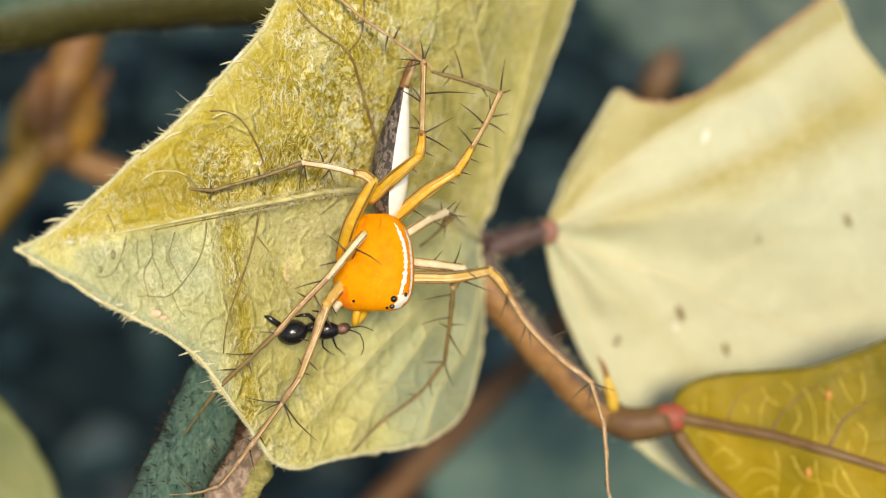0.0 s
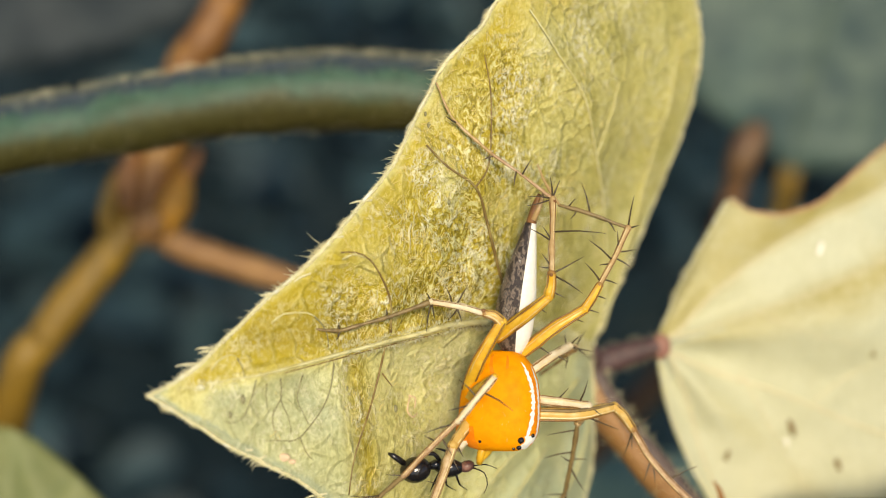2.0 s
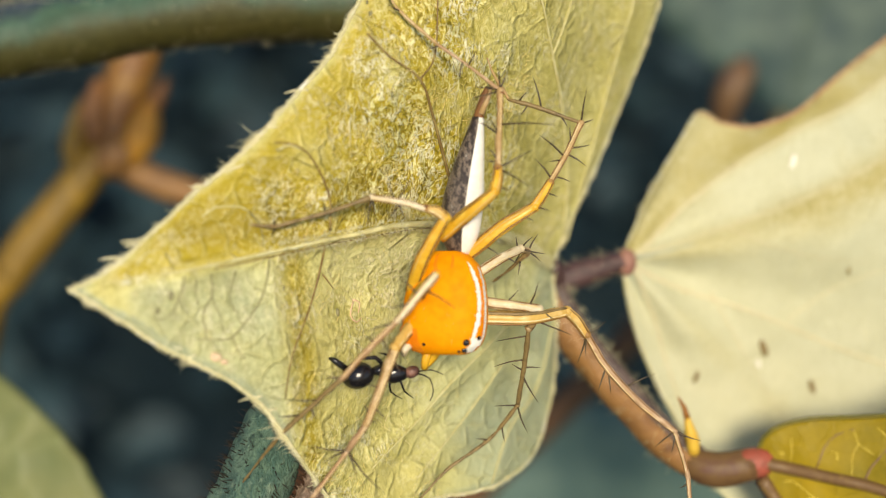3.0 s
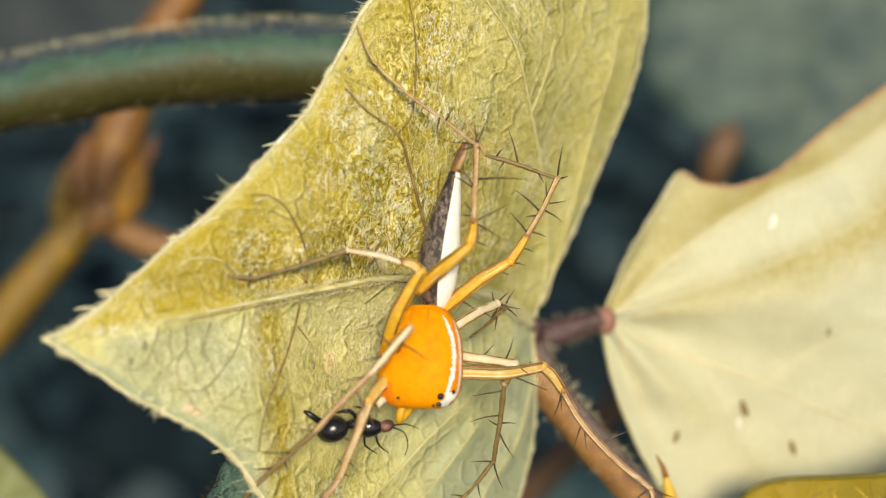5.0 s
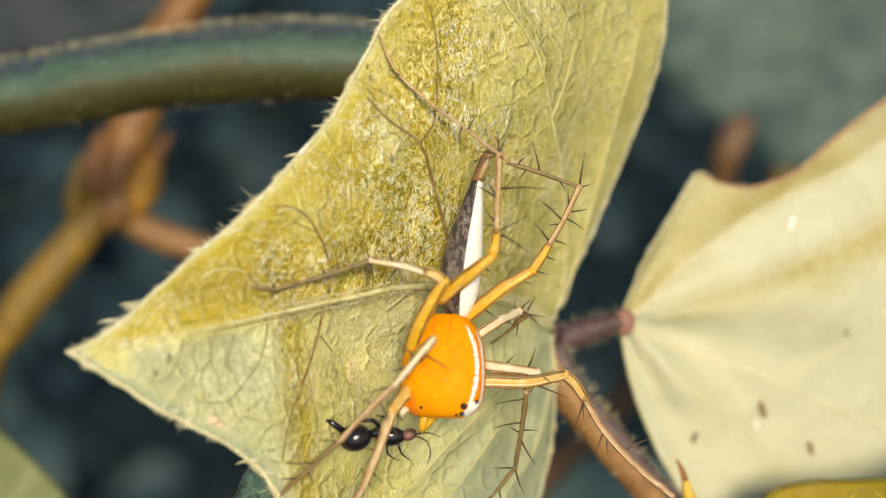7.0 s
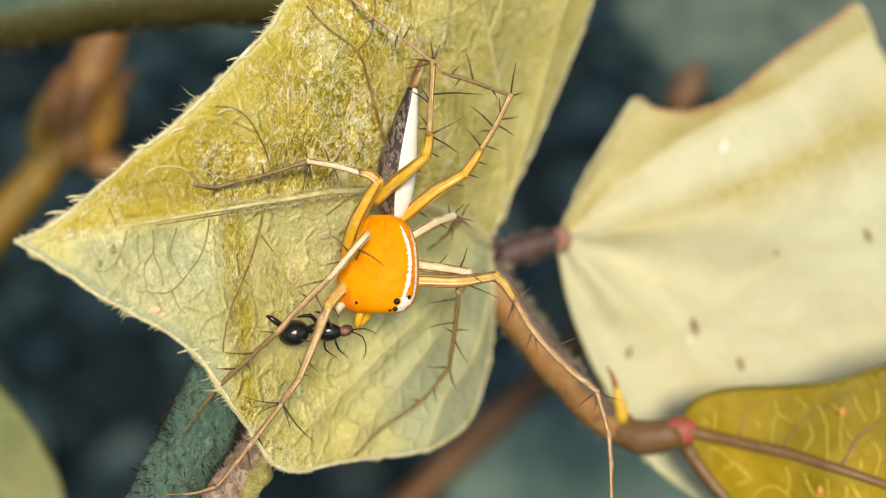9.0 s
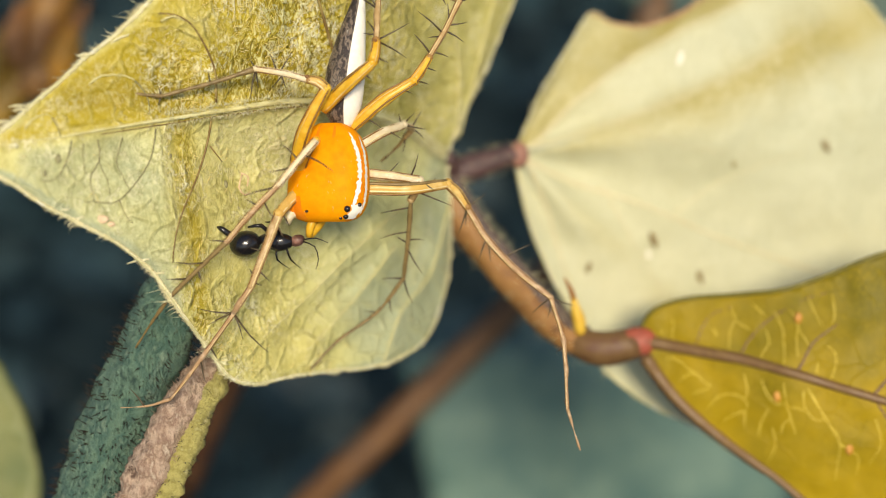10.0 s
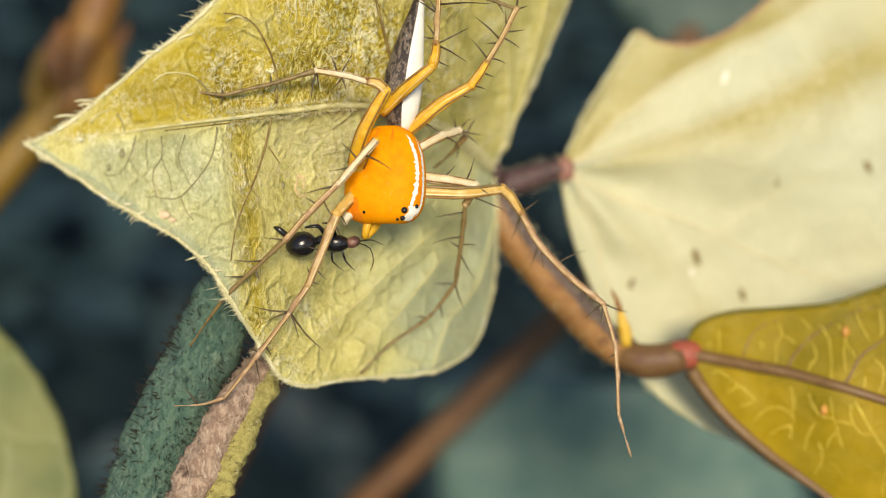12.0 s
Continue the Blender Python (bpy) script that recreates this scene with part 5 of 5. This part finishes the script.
def leg(segments, spines, seed, label=""):
    """A leg in segments of (name, material, joints); each spine is (segment, share of its length, direction in degrees, length)."""
    r = random.Random(seed)
    first = None
    for name, material, joints in segments:
        ob = limb("leg" if first is None else name, joints, material, first or spider, label if first is None else "", 7, 0.16, 0.12, warts=0.03)
        first = first or ob
        bm = bmesh.new()
        ball(bm, joints[-1][:3], (joints[-1][3] * 1.08,) * 3, segments=10, rings=6)
        part("joint", bm, LEG_RUST if material in (AMBER, AMBER_STRAW) and name != "femur" else material, first)
        if len(joints) > 2 and joints[0][3] > 0.075 and material is not OLIVE_LEG:
            along = Vector(joints[-1][:3]) - Vector(joints[0][:3])
            side = along.cross(Vector((0, 0, 1))).normalized() * (1 if seed % 2 else -1)
            # Brown streaks on two sides; the paler one between is a painted highlight.
            for way, tint, size in ((side * 0.6 + Vector((0, 0, 0.74)), STREAK, 0.16), (-side * 0.5 + Vector((0, 0, 0.80)), AMBER_STRAW if material is AMBER else GLINT_AND_HAIR, 0.16), (-side * 0.93 + Vector((0, 0, 0.36)), STREAK, 0.14)):
                limb("streak", [(*(Vector(j[:3]) + way * j[3]), j[3] * size) for j in joints], tint, first, "", 6, 0.5, 0.12)
    for k, at, turn, size in spines:
        run = curve_through(segments[k][2], 0.1)
        q = run[min(len(run) - 1, int(at * len(run)))]
        a = radians(turn)
        out = Vector((math.cos(a), math.sin(a), r.uniform(-0.1, 0.4)))
        bow = Vector((-math.sin(a), math.cos(a), 0)) * size * r.uniform(-0.05, 0.05)
        start = Vector(q[:3])
        bm = bmesh.new()
        tube(bm, [(*start, 0.032), (*(start + out * size * 0.5 + bow), 0.024), (*(start + out * size), 0.006)], 6, 0, 0.3)
        part("spine", bm, SPINE, first)
    return first


leg([("femur", AMBER_STRAW, [(-1.2, -1.9, 5.7, 0.2), (-1.5, -2.2, 6.2, 0.18), (-1.8, -2.6, 6.6, 0.16)]),
     ("tibia", STRAW, [(-1.8, -2.6, 6.6, 0.15), (-2.2, -3.7, 6.85, 0.13), (-2.6, -4.71, 6.9, 0.11)]),
     ("metatarsus", PEACH, [(-2.6, -4.71, 6.9, 0.105), (-2.9, -5.15, 6.8, 0.09), (-3.15, -5.51, 6.6, 0.08)]),
     ("tarsus", PEACH, [(-3.15, -5.51, 6.6, 0.076), (-4.41, -7.18, 6.2, 0.064), (-5.2, -8.15, 5.8, 0.043)]),
     ("claw", PEACH, [(-5.2, -8.15, 5.8, 0.048), (-5.9, -8.35, 5.7, 0.035), (-6.7, -8.4, 5.7, 0.015)])],
    [(0, 0.9, -60, 0.5), (1, 0.1, -65, 0.55), (1, 0.75, -45, 0.5), (1, 0.95, -15, 0.3), (1, 0.9, 110, 0.35), (1, 0.5, 165, 0.4), (2, 1, -47, 1.55), (2, 1, -70, 0.8), (2, 1, 172, 1.1), (2, 1, 205, 0.8), (3, 0.35, -60, 0.4), (3, 0.5, -75, 0.7), (3, 0.45, 150, 0.35), (4, 0.5, 130, 0.7)], 1, "straw-coloured spiny front leg")
leg([("femur", AMBER, [(-1.25, -1.3, 5.9, 0.2), (-0.95, -0.85, 6.9, 0.16), (-0.6, -0.5, 7.46, 0.10)]),
     ("tibia", CREAM, [(-0.6, -0.5, 7.5, 0.119), (-1.1, -1.1, 7.6, 0.111), (-1.66, -1.76, 7.6, 0.102)]),
     ("metatarsus", PEACH, [(-1.66, -1.76, 7.6, 0.102), (-2.5, -2.6, 7.45, 0.093), (-3.24, -3.4, 7.2, 0.085)]),
     ("tarsus", OLIVE_LEG, [(-3.24, -3.4, 7.2, 0.085), (-5.04, -5.07, 6.6, 0.060), (-6.3, -6.61, 5.4, 0.030)])],
    [(1, 0.35, -30, 1), (1, 0.45, 135, 0.75), (1, 0.6, 193, 0.75), (2, 0.08, 195, 0.95), (2, 0.35, 150, 0.4), (2, 0.3, -60, 0.6), (2, 1, 175, 0.5), (3, 0.2, 178, 0.85), (3, 0.33, 180, 0.6), (3, 0.25, -70, 0.4)], 2, "straw-coloured spiny leg bent over the shield")
leg([("femur", AMBER, [(-1.35, -1.1, 5.7, 0.2), (-1.0, -0.1, 6.4, 0.21), (-0.36, 1.05, 6.7, 0.15)]),
     ("patella", AMBER_STRAW, [(-0.36, 1.05, 6.7, 0.16), (-0.6, 1.25, 6.75, 0.15), (-0.85, 1.3, 6.75, 0.12)]),
     ("tibia", CREAM, [(-0.85, 1.3, 6.75, 0.102), (-1.6, 1.5, 6.7, 0.093), (-2.42, 1.64, 6.6, 0.102)]),
     ("metatarsus", OLIVE_LEG, [(-2.42, 1.64, 6.6, 0.085), (-3.72, 1.2, 6.9, 0.068), (-5.08, 0.82, 7.15, 0.060)]),
     ("tarsus", OLIVE_LEG, [(-5.08, 0.82, 7.15, 0.060), (-5.6, 0.86, 7.3, 0.051), (-6.05, 0.94, 7.4, 0.025)])],
    [(2, 0.5, 60, 0.7), (2, 0.5, -70, 0.5), (2, 0.6, 110, 0.55), (2, 0.45, 230, 0.55), (3, 0.03, -100, 0.9), (3, 0.02, -80, 0.6), (3, 0.03, 120, 0.3), (3, 0.5, 95, 0.3), (3, 0.98, 100, 0.25), (3, 0.98, -110, 0.3), (4, 1, 150, 0.2), (4, 1, -130, 0.2)], 3, "amber and straw leg reaching to the leaf tip")
leg([("femur", AMBER, [(-0.5, 0.5, 5.9, 0.18), (0.3, 1.2, 6.6, 0.2), (1.0, 1.78, 6.8, 0.15)]),
     ("patella", AMBER, [(1.0, 1.78, 6.8, 0.17), (1.08, 2.1, 6.75, 0.16), (1.11, 2.44, 6.6, 0.13)]),
     ("tibia", STRAW, [(1.11, 2.44, 6.6, 0.093), (1.16, 3.5, 6.3, 0.085), (1.2, 4.68, 5.95, 0.102)]),
     ("metatarsus", PEACH, [(1.2, 4.68, 5.95, 0.066), (0.3, 5.4, 5.8, 0.046), (-0.61, 6.04, 5.75, 0.042)]),
     ("tarsus", STRAW, [(-0.61, 6.04, 5.75, 0.051), (-1.76, 7.11, 5.75, 0.043), (-2.27, 8.17, 5.85, 0.025)])],
    [(0, 0.8, -40, 0.35), (1, 0.3, -28, 0.5), (2, 0.02, 28, 1.1), (2, 0.02, -32, 1.05), (2, 0.45, 150, 0.8), (2, 0.45, 122, 0.55), (2, 0.1, 125, 0.5), (2, 0.1, 175, 0.38), (2, 0.55, -2, 1.55), (2, 1, 97, 0.65), (2, 1, 68, 0.6), (2, 0.98, 195, 0.85), (2, 1, 175, 0.75), (3, 0.5, 60, 0.5), (3, 0.6, -100, 0.5), (3, 0.95, 200, 0.4), (4, 0.5, 150, 0.4)], 4, "amber hind leg crossing the abdomen")
leg([("femur", AMBER, [(-0.1, -0.35, 5.2, 0.16), (0.6, 0.22, 5.45, 0.2), (1.3, 0.8, 5.6, 0.2), (2.2, 1.35, 5.6, 0.15)]),
     ("patella", AMBER, [(2.2, 1.35, 5.6, 0.16), (2.45, 1.7, 5.5, 0.15), (2.66, 2.06, 5.4, 0.12)]),
     ("tibia", STRAW, [(2.66, 2.06, 5.4, 0.093), (3.15, 2.9, 5.2, 0.085), (3.59, 3.81, 5.0, 0.102)]),
     ("metatarsus", OLIVE_LEG, [(3.59, 3.81, 5.0, 0.068), (2.36, 4.27, 4.85, 0.060), (1.5, 4.53, 4.75, 0.051)]),
     ("tarsus", STRAW, [(1.5, 4.53, 4.75, 0.051), (1.1, 5.2, 4.6, 0.043), (0.86, 5.77, 4.5, 0.025)])],
    [(0, 0.35, -32, 0.6), (0, 0.8, -15, 0.45), (1, 0.1, -15, 0.45), (1, 0.6, -20, 0.4), (2, 1, 82, 1), (2, 1, 15, 0.35), (2, 0.95, 238, 0.8), (2, 0.62, 95, 0.55), (2, 0.55, 8, 0.6), (2, 0.45, -32, 0.65), (2, 0.4, 140, 1), (2, 0.38, 185, 0.4), (2, 0.05, 130, 0.8), (2, 0.1, -18, 0.5), (3, 0.55, 105, 1), (3, 0.85, 50, 0.35), (3, 0.7, 235, 0.35), (3, 0.3, -60, 0.4)], 5, "amber hind leg with long dark spines")
leg([("femur", CREAM, [(0.55, -0.55, 5.3, 0.16), (1.2, -0.15, 4.9, 0.15), (1.85, 0.13, 4.2, 0.13)]),
     ("tibia", STRAW, [(1.85, 0.13, 4.2, 0.102), (2.1, 0.05, 3.7, 0.093), (1.9, -0.2, 3.2, 0.076)]),
     ("tarsus", OLIVE_LEG, [(1.9, -0.2, 3.2, 0.068), (1.5, -0.6, 2.7, 0.051), (1.06, -0.94, 2.3, 0.025)])],
    [(0, 1, 45, 0.5), (0, 1, -12, 0.75), (0, 0.9, 100, 0.4), (0, 0.6, -30, 0.5), (1, 0.5, -40, 0.5), (1, 0.5, 60, 0.6), (1, 1, -100, 0.5), (2, 0.3, 60, 0.6)], 6, "short cream leg tucked beside the body")
leg([("femur", CREAM, [(0.6, -1.4, 5.2, 0.16), (1.5, -1.5, 5.3, 0.15), (2.35, -1.62, 5.1, 0.13)]),
     ("patella", STRAW, [(2.35, -1.62, 5.1, 0.13), (2.2, -1.95, 4.9, 0.13), (2.07, -2.2, 4.7, 0.12)]),
     ("tibia", OLIVE_LEG, [(2.07, -2.2, 4.7, 0.085), (1.97, -3.3, 4.0, 0.076), (1.79, -4.7, 3.15, 0.076)]),
     ("metatarsus", OLIVE_LEG, [(1.79, -4.7, 3.15, 0.068), (0.97, -5.76, 2.8, 0.060), (-0.31, -6.69, 2.8, 0.051), (-1.21, -7.59, 3.0, 0.025)])],
    [(0, 0.4, 45, 0.6), (0, 0.8, 70, 0.8), (1, 0, -35, 0.5), (1, 0.5, -22, 1.2), (2, 0.1, 190, 0.95), (2, 0.4, 193, 0.95), (2, 0.5, 0, 0.5), (2, 0.6, -60, 0.95), (2, 0.55, 150, 0.4), (2, 0.97, 180, 0.7), (2, 1, -70, 0.85), (3, 0.35, 170, 0.4), (3, 0.2, -80, 0.5)], 7, "olive-grey leg braced on the leaf")
leg([("femur", AMBER_STRAW, [(0.6, -1.85, 5.3, 0.2), (2.02, -1.86, 5.2, 0.2), (3.2, -1.72, 4.65, 0.16)]),
     ("patella", AMBER_STRAW, [(3.2, -1.72, 4.65, 0.16), (3.5, -2.0, 4.5, 0.16), (3.8, -2.43, 4.4, 0.13)]),
     ("tibia", PEACH, [(3.8, -2.43, 4.4, 0.111), (4.4, -3.4, 4.2, 0.111), (5.3, -4.4, 4.5, 0.102), (6.35, -5.25, 4.8, 0.085)]),
     ("metatarsus", PEACH, [(6.35, -5.25, 4.8, 0.076), (6.74, -6.69, 4.8, 0.064), (6.83, -8.69, 4.9, 0.051)]),
     ("tarsus", PEACH, [(6.83, -8.69, 4.9, 0.047), (7.0, -9.3, 4.95, 0.038), (7.2, -9.94, 5.0, 0.021)])],
    [(0, 0.75, 55, 0.3), (1, 1, -108, 0.9), (1, 1, 35, 0.7), (2, 0.02, -95, 0.6), (2, 0.3, -110, 0.75), (2, 0.33, -85, 0.7), (2, 0.5, 25, 1), (2, 0.55, -60, 0.4), (2, 0.98, -140, 0.75), (2, 0.98, -100, 0.65), (2, 1, -20, 0.8), (3, 0.45, -150, 0.3), (3, 0.95, 120, 0.25)], 8, "long olive front leg stretched past the leaf")
for place in ((1.1, 2.42, 6.74), (1.26, 4.6, 6.04), (-0.9, 1.38, 6.86)):
    bm = bmesh.new()
    ball(bm, place, (0.06, 0.06, 0.05), segments=8, rings=6)
    part("joint_spot", bm, BUD_DARK, spider, "dark brown dot at a leg joint")
limb("pedipalp", [(-0.8, -2.6, 5.6, 0.13), (-0.95, -3.0, 5.7, 0.13), (-1.0, -3.3, 5.6, 0.1)], AMBER, spider, "pale yellow feeler", 8)
limb("streak", [(0.7, -1.72, 5.44, 0.05), (2.02, -1.74, 5.36, 0.06), (3.15, -1.62, 4.8, 0.04)], OLIVE_LEG, spider, "dark upper side of the front thigh", 6, 0.4, 0.12)
limb("pedipalp", [(-1.15, -2.45, 5.8, 0.16), (-1.5, -2.6, 5.9, 0.16), (-1.6, -2.9, 5.8, 0.08)], CREAM, spider, "cream feeler", 8)
limb("chelicera", [(-0.6, -2.6, 5.3, 0.24), (-0.8, -3.0, 5.25, 0.17), (-0.98, -3.3, 5.25, 0.08)], AMBER, spider, "amber jaw", 10)

# ---- its prey ----
ant = thing("ant", (-2.2, -3.4, 4.7), "small glossy black ant held in the spider's jaws", "ant")
bm = bmesh.new()
ball(bm, (-2.93, -3.5, 5.55), (0.48, 0.40, 0.40), pose(0, 0, 0, 0, 0, 12), segments=20, rings=14)
part("gaster", bm, BLACK, ant, "round glossy black abdomen")
limb("petiole", [(-2.5, -3.4, 5.45, 0.12), (-2.3, -3.35, 5.5, 0.16), (-2.2, -3.35, 5.5, 0.1)], BLACK, ant, "", 8)
limb("thorax", [(-2.3, -3.4, 5.4, 0.15), (-2.0, -3.45, 5.45, 0.28), (-1.7, -3.45, 5.45, 0.24), (-1.5, -3.45, 5.4, 0.12)], BLACK, ant, "dark thorax with a grey sheen", 12, 0.1, 0.1)
bm = bmesh.new()
ball(bm, (-1.38, -3.42, 5.42), (0.25, 0.18, 0.18), pose(0, 0, 0, 0, 0, 20), segments=14, rings=10)
part("head", bm, ANT_RED, ant, "reddish brown head")
for points in ([(-3.3, -3.3, 5.5, 0.10), (-3.6, -3.05, 5.7, 0.09), (-3.8, -2.98, 5.6, 0.02)], [(-2.2, -3.2, 5.6, 0.06), (-2.4, -2.95, 5.9, 0.07), (-2.8, -3.0, 5.9, 0.03)], [(-1.9, -3.2, 5.6, 0.06), (-2.0, -2.9, 5.8, 0.05), (-2.3, -2.85, 5.6, 0.02)],
               [(-2.0, -3.65, 5.4, 0.04), (-2.0, -4.0, 5.3, 0.03), (-1.7, -4.3, 4.6, 0.012)], [(-1.7, -3.65, 5.4, 0.04), (-1.6, -4.0, 5.2, 0.03), (-1.35, -4.3, 4.5, 0.012)], [(-2.2, -3.6, 5.4, 0.04), (-2.4, -4.0, 5.3, 0.03), (-2.5, -4.3, 4.9, 0.012)]):
    limb("leg", points, BLACK, ant, "", 6)
for points in ([(-1.2, -3.45, 5.5, 0.025), (-0.85, -3.6, 5.5, 0.02), (-0.75, -4.0, 5.3, 0.018), (-0.85, -4.3, 5.1, 0.01)], [(-1.2, -3.4, 5.5, 0.025), (-0.8, -3.35, 5.5, 0.02), (-0.45, -3.5, 5.4, 0.01)]):
    limb("antenna", points, DARK_HAIR, ant, "", 5)


def motions():
    """The spider and its prey keep still; only the camera sways."""


motions()
